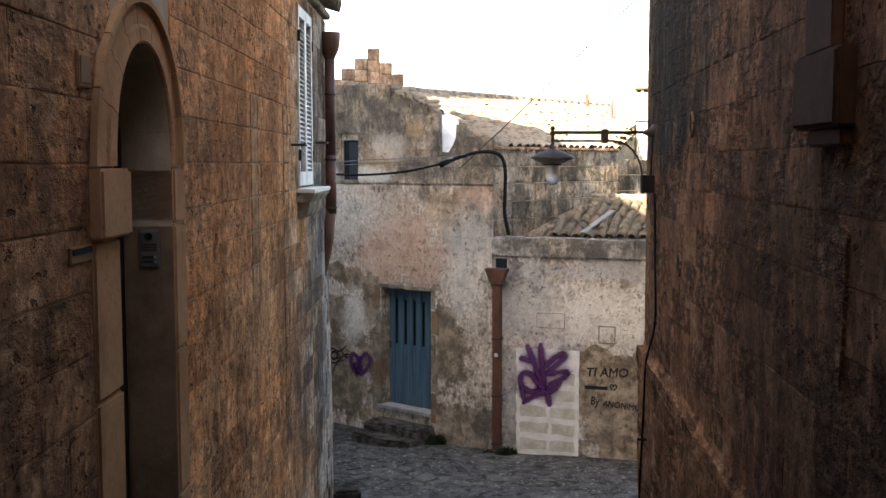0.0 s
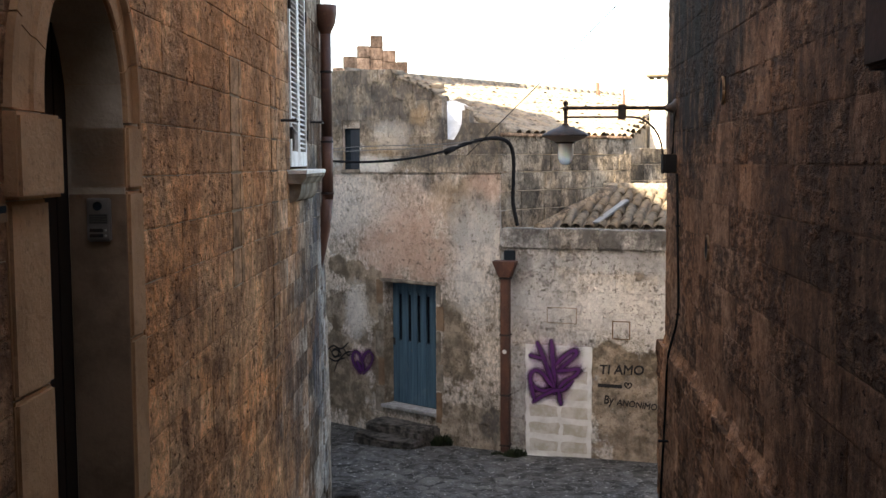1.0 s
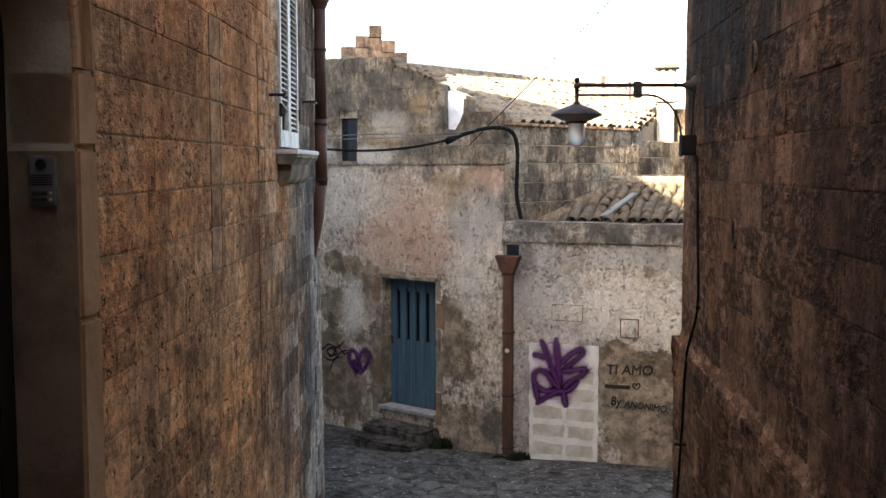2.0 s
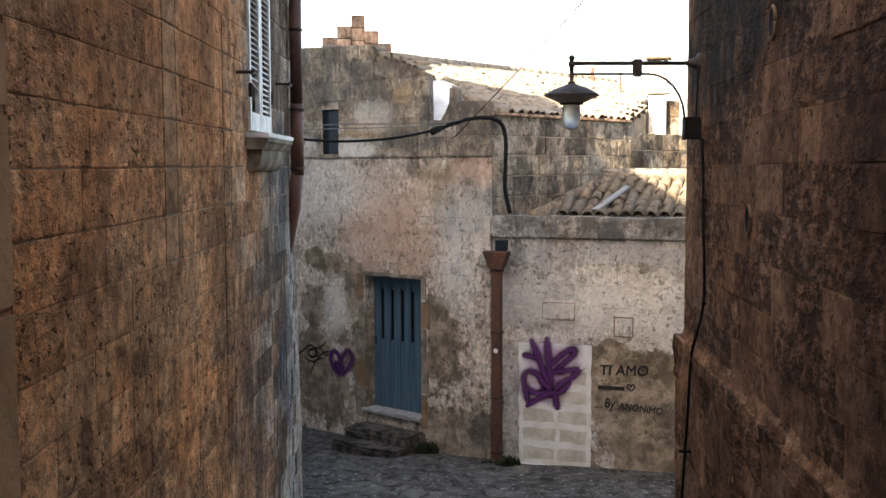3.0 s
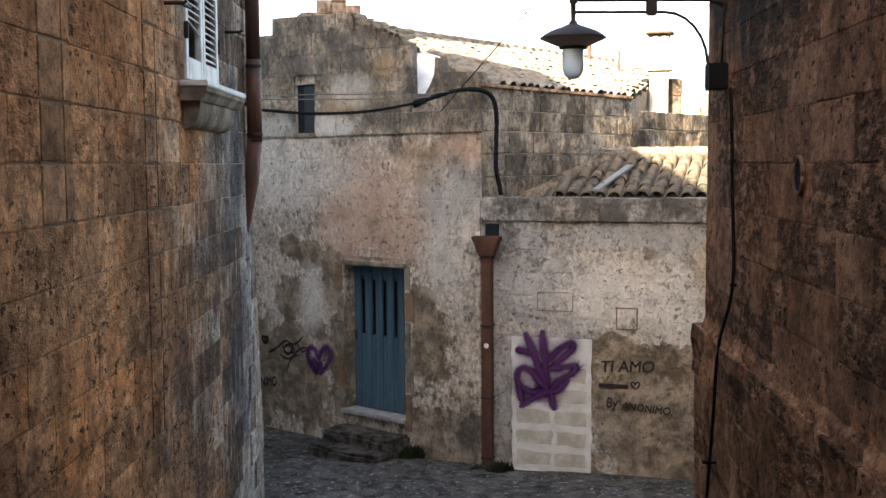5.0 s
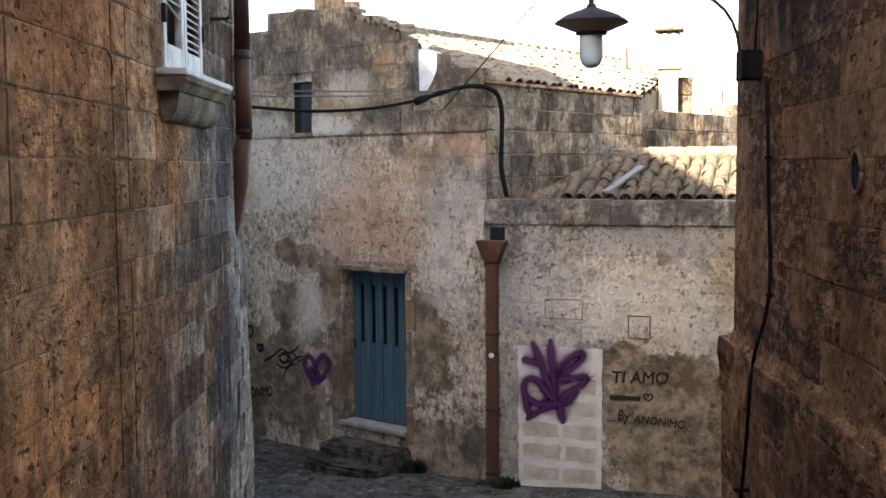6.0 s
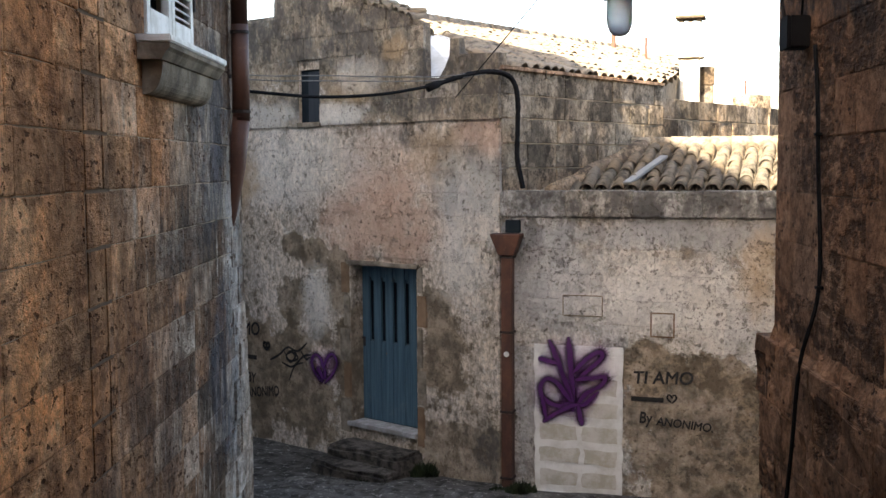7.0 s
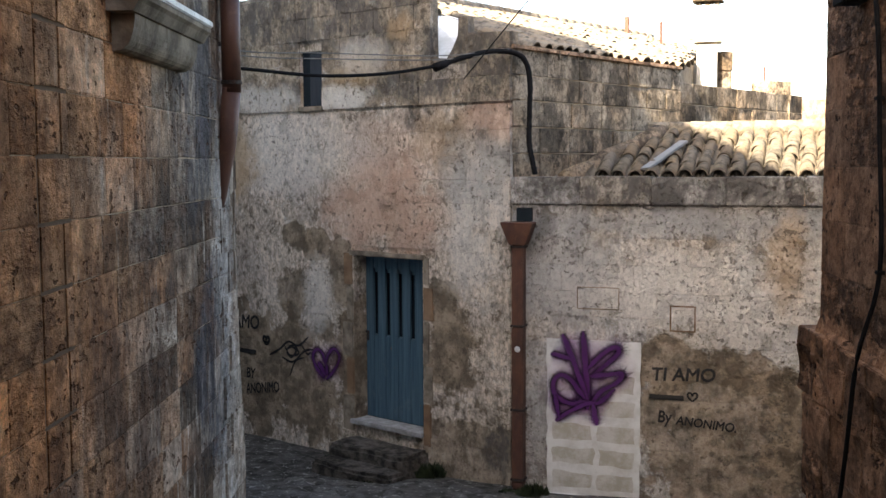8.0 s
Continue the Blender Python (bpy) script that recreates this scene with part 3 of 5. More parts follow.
bm = bmesh.new()
xs = [-300, -60, -12, -5, -3.5] + [-3 + 0.25 * i for i in range(33)] + [6, 9, 14, 60, 300]
ys = [-30, -12, -6, -3] + [0.6 * i for i in range(20)] + [12 + 0.25 * i for i in range(30)] + [20.5, 23, 27, 40, 120, 400]
grid = [[bm.verts.new((x, y, ground_z(x, y) + (0.03 * (noise.noise((x * 1.3, y * 1.3, 0.3))) if abs(x) < 8 else 0))) for y in ys] for x in xs]
for i in range(len(xs) - 1):
    for j in range(len(ys) - 1):
        bm.faces.new((grid[i][j], grid[i + 1][j], grid[i + 1][j + 1], grid[i][j + 1]))
ground = part("ground", bm, "ground", label="worn grey stone and earth ground of a sloping alley", smooth=True)
tagged(ground, category="ground", kind="structure")


# ---------------------------------------------------------------- left building
A0, A1, SPRING, APEX = -0.862, 0.02, 1.45, 1.99        # arched opening, along the wall and up


def arch_loop(a0, a1, spring, apex, foot, n=12):
    mid, half = (a0 + a1) / 2, (a1 - a0) / 2
    top = [(mid - half * math.cos(math.pi * k / n), spring + (apex - spring) * math.sin(math.pi * k / n) ** 0.9) for k in range(n + 1)]
    return [(a0, foot)] + top + [(a1, foot)]


W0, W1, WZ0, WZ1 = 4.48, 5.46, 1.235, 2.90             # shuttered window
LEFT_END = 6.72
wl = new("wall_left")
wl.matrix_basis = wall_pose(LEFT)
tagged(wl, "tall wall of warm orange-brown tufa blocks with pale joints", "wall", kind="structure")
bm = bmesh.new()
slab(bm, [(-16, -4), (LEFT_END, -4), (LEFT_END, 3.02), (-16, 3.02)],
     [arch_loop(A0, A1, SPRING, APEX, -1.15), [(W0, WZ0), (W1, WZ0), (W1, WZ1), (W0, WZ1)]], 0.006, 0.5)
part("backing", bm, "mortar", wl)
COURSES = [0.046 + 0.2365 * k for k in range(-12, 14)]
COLUMNS = [(2.12, 2.47, 0.5, 1.96, "smooth_stone"), (3.56, 3.87, -0.7, 1.96, "left_stone")]
for a, b, z0, z1, mt in COLUMNS[1:]:
    bm = bmesh.new()
    box(bm, a - 0.012, b + 0.012, 0.0, 0.02, z0, z1)
    part("joint_bed", bm, "dark_mortar", wl)
lay(wl, LEFT, "left_stone", -9, LEFT_END, COURSES, lambda s: 3.0, columns=COLUMNS,
    clips=[(A0 - 0.32, A1 + 0.205, -3, SPRING), (A0 - 0.2, A1 + 0.13, SPRING, 1.94), (A0 - 0.02, A1 + 0.02, 2.0, 2.24), (W0, W1, WZ0 - 0.01, WZ1)], lengths=(0.3, 0.62), seed=3, near=(1.0, 6.8, -1.6, 3.0), upright=0.0012, proud=(0.003, 0.005), gap=0.004, rough=0.035, depth=0.05)

# second stretch of the same house, bending away beyond the corner
LEFT_B = (tuple(at(LEFT, LEFT_END, 0).xy), 99.0)
wb = new("wall_left_return")
wb.matrix_basis = wall_pose(LEFT_B)
tagged(wb, "grey weathered tufa wall bending away round the corner", "wall", kind="structure")
bm = bmesh.new()
slab(bm, [(0.0, -4), (1.75, -4), (1.75, 3.02), (0.0, 3.02)], [], 0.012, 0.5)
part("backing", bm, "mortar", wb)
lay(wb, LEFT_B, "left_stone", 0.0, 1.75, COURSES, lambda s: 3.0, seed=8)

# ---------------------------------------------------------------- right building
wr = new("wall_right")
wr.matrix_basis = wall_pose(RIGHT)
tagged(wr, "high wall of dark brown eroded tufa blocks", "wall", kind="structure")
bm = bmesh.new()
slab(bm, [(0, -4), (20, -4), (20, 6.2), (0, 6.2)], [], 0.008, 0.5)
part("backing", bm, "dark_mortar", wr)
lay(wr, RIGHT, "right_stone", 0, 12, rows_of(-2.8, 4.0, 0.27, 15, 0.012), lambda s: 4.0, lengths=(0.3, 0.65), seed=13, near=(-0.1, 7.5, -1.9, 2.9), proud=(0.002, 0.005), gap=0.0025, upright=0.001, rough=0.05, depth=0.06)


def closing(name, x0, x1, y0, y1, z0, z1, mat, label):
    bm = bmesh.new()
    box(bm, x0, x1, y0, y1, z0, z1)
    ob = part(name, bm, mat, label=label)
    return tagged(ob, category="wall", kind="structure")


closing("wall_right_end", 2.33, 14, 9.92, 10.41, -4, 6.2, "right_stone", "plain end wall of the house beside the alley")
# out of sight; limewashed to bounce more light onto the house front
closing("wall_left_end", -12, -1.3, 13.0, 13.48, -4, 3.02, "limewash", "plain end wall of the house beside the alley")
# three unseen blocks, added to hold the sun off facade and right wall
closing("house_left_attic", -6, -1.72, 11.0, 13.44, 3.12, 6.75, "left_stone", "unseen lower block added at the house end to stop the sun")
closing("house_left_upper_storeys", -6, -1.72, -9.5, 5.19, 3.12, 9.2, "left_stone", "unseen tall block added to keep sun off the right wall")
closing("house_left_storey", -6, -1.72, 5.2, 10.99, 3.12, 6.95, "left_stone", "unseen block added to set the shadow line across the yard")
# unseen block, added to shade the facade; its limewash bounces light back
closing("house_street_side", -10, -3.6, 14.2, 21.6, -4, 9.5, "limewash", "unseen tall pale block added to stop the sun and bounce light")
# unseen wall, added behind the start to darken the near walls
closing("wall_behind", -6, 8, -9.5, -9, -1, 7.5, "right_stone", "unseen plain wall added to close and dim the alley")


# ---------------------------------------------------------------- house across: door facade
DO0, DO1, DZ0, DZ1 = -2.335, -1.235, -2.62, -0.60        # door opening
FW0, FW1, FWZ0, FWZ1 = -3.235, -2.835, 1.175, 1.85        # small window
TOPS = [(-7.0, 2.60), (-3.70, 2.58), (-3.69, 2.81), (-2.14, 2.75), (-2.10, 2.585), (-1.58, 2.465), (-1.20, 2.31), (-1.10, 2.27), (-1.09, 1.64), (-0.875, 1.62), (-0.79, 1.73), (-0.72, 1.86), (-0.71, 2.06), (-0.585, 2.05), (-0.575, 1.875), (0.0, 1.848)]


def front_top(s):
    for (a, za), (e, ze) in zip(TOPS, TOPS[1:]):
        if s <= e:
            return za + (ze - za) * max(0.0, s - a) / (e - a)
    return TOPS[-1][1]


wf = new("wall_front")
wf.matrix_basis = wall_pose(FRONT)
tagged(wf, "old house front with peeling limewash, pink and grey stains", "wall", kind="structure")
SPLIT, THIN_Z = -2.4, 1.55
left_top = [(a, h) for a, h in TOPS if a < SPLIT] + [(SPLIT, front_top(SPLIT))]
right_top = [(SPLIT + 0.001, front_top(SPLIT))] + [(a, h) for a, h in TOPS if a > SPLIT]
door_hole = [(DO0, DZ0 - 0.02), (DO1, DZ0 - 0.02), (DO1, DZ1), (DO0, DZ1)]
small_hole = [(FW0, FWZ0), (FW1, FWZ0), (FW1, FWZ1), (FW0, FWZ1)]
for loop, holes, thick, coat in (([(-7.0, -3.6), (SPLIT, -3.6)] + left_top[::-1], [small_hole], 0.45, "front_plaster"),
                           ([(SPLIT + 0.001, -3.6), (-0.02, -3.6), (-0.02, THIN_Z), (SPLIT + 0.001, THIN_Z)], [door_hole], 0.45, "front_plaster"),
                           ([(SPLIT + 0.001, THIN_Z + 0.001), (0.0, THIN_Z + 0.001)] + right_top[::-1], [], 0.13, "band_plaster")):
    bm = bmesh.new()
    slab(bm, loop, holes, 0.016, thick)
    part("backing", bm, coat, wf)
lay(wf, FRONT, "front_plaster", -7, 0.0, rows_of(-3.2, 1.1, 0.27, 23, 0.012)[:-1] + [1.105], lambda s: 1.105 + 0.012 * math.sin(s * 1.7),
    clips=[(DO0, DO1, DZ0 - 0.25, DZ1)], lengths=(0.3, 0.7), seed=21, near=(-4.8, 0.1, -3.2, 2.6), proud=(0.0, 0.004), gap=0.0035, upright=0.0012, rough=0.07, depth=0.05)
lay(wf, FRONT, "band_plaster", -7, 0.0, [1.13] + rows_of(1.4, 2.8, 0.28, 24, 0.01), front_top,
    clips=[(FW0, FW1, FWZ0, FWZ1), (-1.09, -0.58, 1.6, 2.3)], lengths=(0.3, 0.5), seed=22, near=(-4.5, 0.1, -3.2, 3), proud=(0.012, 0.02), gap=0.005, rough=0.12, depth=0.06)

# ---------------------------------------------------------------- yard wall beside it
wy = new("wall_yard")
wy.matrix_basis = wall_pose(YARD)
tagged(wy, "low limewashed yard wall with flaking lower courses", "wall", kind="structure")
bm = bmesh.new()
slab(bm, [(-0.11, -3.6), (6.5, -3.6), (6.5, 0.05), (-0.11, 0.05)], [], 0.014, 0.35)
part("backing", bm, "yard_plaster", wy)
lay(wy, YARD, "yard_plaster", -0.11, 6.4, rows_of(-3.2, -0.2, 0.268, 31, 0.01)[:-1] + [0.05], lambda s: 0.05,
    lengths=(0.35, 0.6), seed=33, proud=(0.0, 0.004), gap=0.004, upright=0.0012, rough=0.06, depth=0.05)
for i in range(9):
    a = -0.12 + i * 0.72
    bm = bmesh.new()
    box(bm, a, a + 0.715, -0.022, 0.36, 0.055, 0.335 + 0.006 * math.sin(i * 2.1), 0.012)
    part("coping_stone", bm, "yard_plaster", wy)

# ---------------------------------------------------------------- upper side wall and far wall
wu = new("wall_upper")
wu.matrix_basis = wall_pose(UPPER)
tagged(wu, "side wall of grey tufa blocks with white joints", "wall", kind="structure")
bm = bmesh.new()
slab(bm, [(0.2, -3.4), (3.72, -3.4), (3.72, 1.66), (0.2, 1.66)], [], 0.012, 0.4)
part("backing", bm, "mortar", wu)
lay(wu, UPPER, "upper_stone", 0.03, 3.72, [0.0, 0.3, 0.58, 0.86, 1.14, 1.4, 1.67], lambda s: 1.67, lengths=(0.4, 0.72), seed=41, proud=(0.0, 0.012), gap=0.012)
FAR = (tuple(at(UPPER, 3.72, 0, -0.05).xy), 49.0)
wq = new("wall_far")
wq.matrix_basis = wall_pose(FAR)
tagged(wq, "lower grey tufa wall running on behind the roof", "wall", kind="structure")
bm = bmesh.new()
slab(bm, [(0.0, -3.4), (4.2, -3.4), (4.2, 1.50), (0.0, 1.50)], [], 0.012, 0.4)
part("backing", bm, "mortar", wq)
lay(wq, FAR, "upper_stone", 0.0, 4.2, [0.66, 0.95, 1.24, 1.52], lambda s: 1.52, lengths=(0.4, 0.75), seed=43, proud=(0.0, 0.012), gap=0.012)

# ---------------------------------------------------------------- roofs
def tile_bm(bm, length=0.42, r0=0.095, r1=0.075, thick=0.014, sides=7, m=None):
    """A barrel tile: a tapered half pipe along y, its low end at y = 0."""
    vs = []
    for y, r in ((0, r0), (length, r1)):
        for rr in (r, r - thick):
            vs.append([bm.verts.new((rr * math.cos(math.pi * k / sides), y, rr * math.sin(math.pi * k / sides))) for k in range(sides + 1)])
    o0, i0, o1, i1 = vs
    for k in range(sides):
        bm.faces.new((o0[k], o0[k + 1], o1[k + 1], o1[k]))
        bm.faces.new((i0[k + 1], i0[k], i1[k], i1[k + 1]))
        bm.faces.new((o0[k + 1], o0[k], i0[k], i0[k + 1]))
    if m is not None:
        bmesh.ops.transform(bm, matrix=m, verts=[v for r in vs for v in r])


def tile_field(roof, where, pitch_s, step, slope, keep, seed, singles, radius=0.095):
    """Rows of barrel tiles up a slope: pans below, covers above. where(s, y) gives the height."""
    rnd = random.Random(seed)
    bm = bmesh.new()
    tile_bm(bm, 0.42, radius, radius - 0.02)
    cover = mesh_of(bm, "tile", "tile", True)
    tv, tf = [tuple(v.co) for v in cover.vertices], [tuple(p.vertices) for p in cover.polygons]
    vs, fs, count = [], [], 0
    for i in range(60):
        for j in range(40):
            s, y = i * pitch_s, j * step
            if not keep(s, y):
                continue
            for flip in (0, 1):
                ss = s + (pitch_s / 2 if flip else 0)
                m = Matrix.Translation((ss + rnd.uniform(-.012, .012), y + rnd.uniform(-.03, .03), where(ss, y) + (0.055 if flip else 0.02) + rnd.uniform(-.008, .008)))
                m = m @ Euler((slope + 0.03 + rnd.uniform(-.03, .03), rnd.uniform(-.06, .06), rnd.uniform(-.05, .05))).to_matrix().to_4x4()
                if flip == 0:
                    m = m @ Matrix.Scale(-1, 4, (0, 0, 1)) @ Matrix.Translation((0, 0, -0.06))
                if flip and singles and count < 295:
                    ob = new("tile", cover)
                    ob.parent = roof
                    ob.matrix_basis = m
                    count += 1
                else:
                    base = len(vs)
                    vs += [tuple(m @ Vector(v)) for v in tv]
                    fs += [tuple(base + k for k in f) for f in tf]
    me = bpy.data.meshes.new("tile_bed")
    me.from_pydata(vs, [], fs)
    me.materials.append(M["tile" if singles else "tile_many"])
    ob = new("tile_bed", me)
    ob.parent = roof
    tagged(ob, kind="stuff")


# lean-to roof behind the yard wall
LOW_RISE = 0.27
r_low = new("roof_low")
r_low.matrix_basis = wall_pose(YARD)
tagged(r_low, "low roof of weathered barrel tiles, sunlit at the back", "roof", kind="structure")
bm = bmesh.new()
for a, b in ((0.30, 2.12),):
    v = [bm.verts.new(p) for p in ((0.42 * a + 0.05, a, 0.22 + LOW_RISE * a), (6.5, a, 0.22 + LOW_RISE * a), (6.5, b, 0.22 + LOW_RISE * b), (0.42 * b, b, 0.22 + LOW_RISE * b))]
    bm.faces.new(v)
g = bmesh.ops.extrude_face_region(bm, geom=bm.faces[:])
bmesh.ops.translate(bm, verts=[x for x in g["geom"] if isinstance(x, bmesh.types.BMVert)], vec=(0, 0, -0.12))
part("deck", bm, "tile_many", r_low)
tile_field(r_low, lambda s, y: 0.195 + LOW_RISE * y, 0.168, 0.31, math.atan(LOW_RISE), lambda s, y: 0.25 < y < 2.0 and 0.40 * y + 0.42 < s < 6.0, 51, True, 0.078)
bm = bmesh.new()
for i in range(26):
    a = 0.3 + i * 0.24
    tube(bm, [(0.42 * 2.1 + a - 0.2, 2.12, 0.28 + LOW_RISE * 2.12), (0.42 * 2.1 + a + 0.06, 2.12, 0.285 + LOW_RISE * 2.12)], [0.10, 0.085], 10)
part("ridge_tiles", bm, "tile_many", r_low, smooth=True)
bm = bmesh.new()
box(bm, -0.05, 0.05, 0, 1.05, 0, 0.03, 0.006)
plank = part("plank", bm, "wire", label="grey weathered plank lying on the tiles", m=wall_pose(YARD) @ Matrix.Translation((1.2, 0.35, 0.395)) @ Euler((math.atan(LOW_RISE) + 0.02, 0, radians(-16))).to_matrix().to_4x4())
tagged(plank, category="plank")
# mortar fillet where the low roof meets the side wall
bm = bmesh.new()
fil = [wall_pose(UPPER).inverted() @ (wall_pose(YARD) @ Vector((0.40 * y + 0.27, y, 0.21 + LOW_RISE * y + 0.02 * math.sin(y * 7)))) for y in (0.28, 0.5, 0.75, 1.0, 1.3, 1.6, 1.9, 2.1)]
tube(bm, fil, [0.10, 0.12, 0.115, 0.13, 0.12, 0.135, 0.13, 0.14], 8)
part("fillet", bm, "upper_stone", wu, "rough mortar fillet along the tiles", True)

# main roof over the house
RIDGE_Y, RIDGE_Z, EAVE_Z = 3.3, 2.74, 1.70
UP_RISE = (RIDGE_Z - EAVE_Z) / RIDGE_Y
r_up = new("roof_upper")
r_up.matrix_basis = wall_pose(UPPER)
tagged(r_up, "sunlit roof of pale barrel tiles with a ridge", "roof", kind="structure")
bm = bmesh.new()
v = [bm.verts.new(p) for p in ((1.3, 0.02, EAVE_Z - 0.01), (3.72, 0.02, EAVE_Z - 0.01), (9.0, 2.3, EAVE_Z + UP_RISE * 2.3), (9.0, RIDGE_Y, RIDGE_Z - 0.02), (1.3, RIDGE_Y, RIDGE_Z - 0.02))]
w = [bm.verts.new(p) for p in ((9.0, RIDGE_Y * 2, EAVE_Z), (1.3, RIDGE_Y * 2, EAVE_Z))]
bm.faces.new(v)
bm.faces.new((v[3], w[0], w[1], v[4]))
g = bmesh.ops.extrude_face_region(bm, geom=bm.faces[:])
bmesh.ops.translate(bm, verts=[x for x in g["geom"] if isinstance(x, bmesh.types.BMVert)], vec=(0, 0, -1.3))
part("deck", bm, "tile_many", r_up)
for loop in (((0.16, 0.02), (1.299, 0.02), (1.299, 1.72), (0.16, 0.72)), ((0.16, 1.22), (1.299, 2.25), (1.299, RIDGE_Y), (0.16, RIDGE_Y))):
    bm = bmesh.new()
    bm.faces.new([bm.verts.new((a, e, EAVE_Z + UP_RISE * e - 0.01)) for a, e in loop])
    g = bmesh.ops.extrude_face_region(bm, geom=bm.faces[:])
    bmesh.ops.translate(bm, verts=[x for x in g["geom"] if isinstance(x, bmesh.types.BMVert)], vec=(0, 0, -1.0))
    part("deck", bm, "tile_many", r_up)
# white wedge, added to catch sun and shine through the parapet gap
bm = bmesh.new()
bm.faces.new([bm.verts.new(p) for p in ((0.15, 0.602, 1.57), (1.298, 0.602, EAVE_Z + UP_RISE * 0.6), (1.298, 2.348, EAVE_Z + UP_RISE * 2.35), (0.15, 2.348, 1.60))])
g = bmesh.ops.extrude_face_region(bm, geom=bm.faces[:])
bmesh.ops.translate(bm, verts=[x for x in g["geom"] if isinstance(x, bmesh.types.BMVert)], vec=(0, 0, -0.3))
part("valley", bm, "limewash", r_up, "white wedge added to catch the sun behind the parapet")
tile_field(r_up, lambda s, y: EAVE_Z - 0.06 + UP_RISE * (y - 0.06), 0.19, 0.32, math.atan(UP_RISE), lambda s, y: 0.2 < s < 8.8 and y < 3.2 and not (s < 1.3 and 0.40 + 0.87 * (s - 0.13) < y < 1.2 + 0.87 * (s - 0.13)) and y > (s - 3.7) * 0.43, 53, False)
bm = bmesh.new()
for i in range(33):
    a = 0.2 + i * 0.26
    tube(bm, [(a, RIDGE_Y, RIDGE_Z + 0.01), (a + 0.28, RIDGE_Y, RIDGE_Z + 0.02)], [0.11, 0.09], 10)
part("ridge_tiles", bm, "tile_many", r_up, smooth=True)
bm = bmesh.new()
for i in range(9):
    box(bm, 0.02 + i * 0.41, 0.425 + i * 0.41, -0.035, 0.1, EAVE_Z - 0.03, EAVE_Z + 0.012, 0.006)
part("eave_course", bm, "gable_stone", wu)

# tiles and rubble capping the sloping part of the parapet
cap = new("parapet_cap")
cap.matrix_basis = wall_pose(FRONT)
tagged(cap, "loose grey tiles capping the broken parapet", "roof tiles", kind="structure")
rnd = random.Random(61)
bm = bmesh.new()
for i in range(13):
    s = -2.12 + i * 0.07
    for j in range(2):
        m = Matrix.Translation((s + rnd.uniform(-.03, .03), 0.0 + j * 0.07 + rnd.uniform(-.02, .03), front_top(s) - 0.005 + rnd.uniform(-.015, .02) + 0.03 * j)) @ Euler((0.1 + rnd.uniform(-.1, .1), 0.45 + rnd.uniform(-.2, .2), rnd.uniform(-.6, .6))).to_matrix().to_4x4()
        tile_bm(bm, 0.22, 0.055, 0.045, 0.011, 6, m)
part("tile_heap", bm, "tile_many", cap, smooth=True)

# stepped gable farther back
bm = bmesh.new()
steps = [(-2.3, 3.0), (-1.78, 3.2), (-1.57, 3.42), (-1.29, 3.63), (-1.02, 3.83), (-0.77, 3.54), (-0.51, 3.31), (-0.27, 3.06), (-0.02, 2.8)]
gab = new("stepped_gable")
gab.matrix_basis = pose(0, 22.4, 0)
tagged(gab, "crow-stepped gable of golden tufa blocks", "gable", kind="structure")
for (a, za), (b, zb) in zip(steps, steps[1:]):
    z, k = za, 0
    while z > 1.2:
        bm = bmesh.new()
        box(bm, a + 0.003, b - 0.003, rnd.uniform(0, 0.012), 0.3, max(z - 0.235, 0.9), z - 0.004, 0.008)
        part("stone", bm, "gable_stone", gab)
        z -= 0.24
        k += 1

# chimney, poles and the shaded side of a white block on the far roofs
ch = new("chimney")
ch.matrix_basis = pose(4.64, 21.7, 0, 0, 0, -18)
tagged(ch, "pale rendered chimney with a flat cap on small posts", "chimney")
bm = bmesh.new()
box(bm, -0.15, 0.15, -0.15, 0.15, -3, 2.30, 0.01)
part("shaft", bm, "infill", ch)
bm = bmesh.new()
box(bm, -0.21, 0.21, -0.21, 0.21, 2.303, 2.35, 0.008)
part("ledge", bm, "infill", ch)
bm = bmesh.new()
box(bm, -0.17, 0.17, -0.17, 0.17, 2.353, 2.86, 0.01)
head = part("head", bm, "infill", ch)
for x in (-0.14, 0.0, 0.14):
    bm = bmesh.new()
    box(bm, x - 0.03, x + 0.03, -0.15, 0.15, 2.863, 2.92)
    part("post", bm, "tile", head)
bm = bmesh.new()
box(bm, -0.23, 0.23, -0.23, 0.23, 2.923, 2.965, 0.008)
part("cap", bm, "tile", head, "flat clay cap slab")
bm = bmesh.new()
box(bm, -0.42, -0.22, -0.1, 0.1, 2.36, 2.58, 0.01)
part("side_flue", bm, "infill", ch)


def pier(x, y, w, z, name, label):
    bm = bmesh.new()
    box(bm, -w / 2, w / 2, -w / 2, w / 2, -3, z - 0.3, 0.01)
    box(bm, -w / 2 - 0.015, w / 2 + 0.01, -w / 2 - 0.01, w / 2, z - 0.297, z, 0.012)
    ob = part(name, bm, "upper_stone", label=label, m=pose(x, y, 0, 0, 0, 25))
    return tagged(ob, category="pillar")


# grey upright stands for the shaded face of an unbuilt white block
pier(4.93, 21.85, 0.2, 2.18, "stone_pier", "thin grey upright for the shaded side of a white rooftop block")
pier(*at(FAR, 3.55, 0, -0.25).xy, 0.42, 1.72, "stone_block", "squat grey stone block on the far wall")
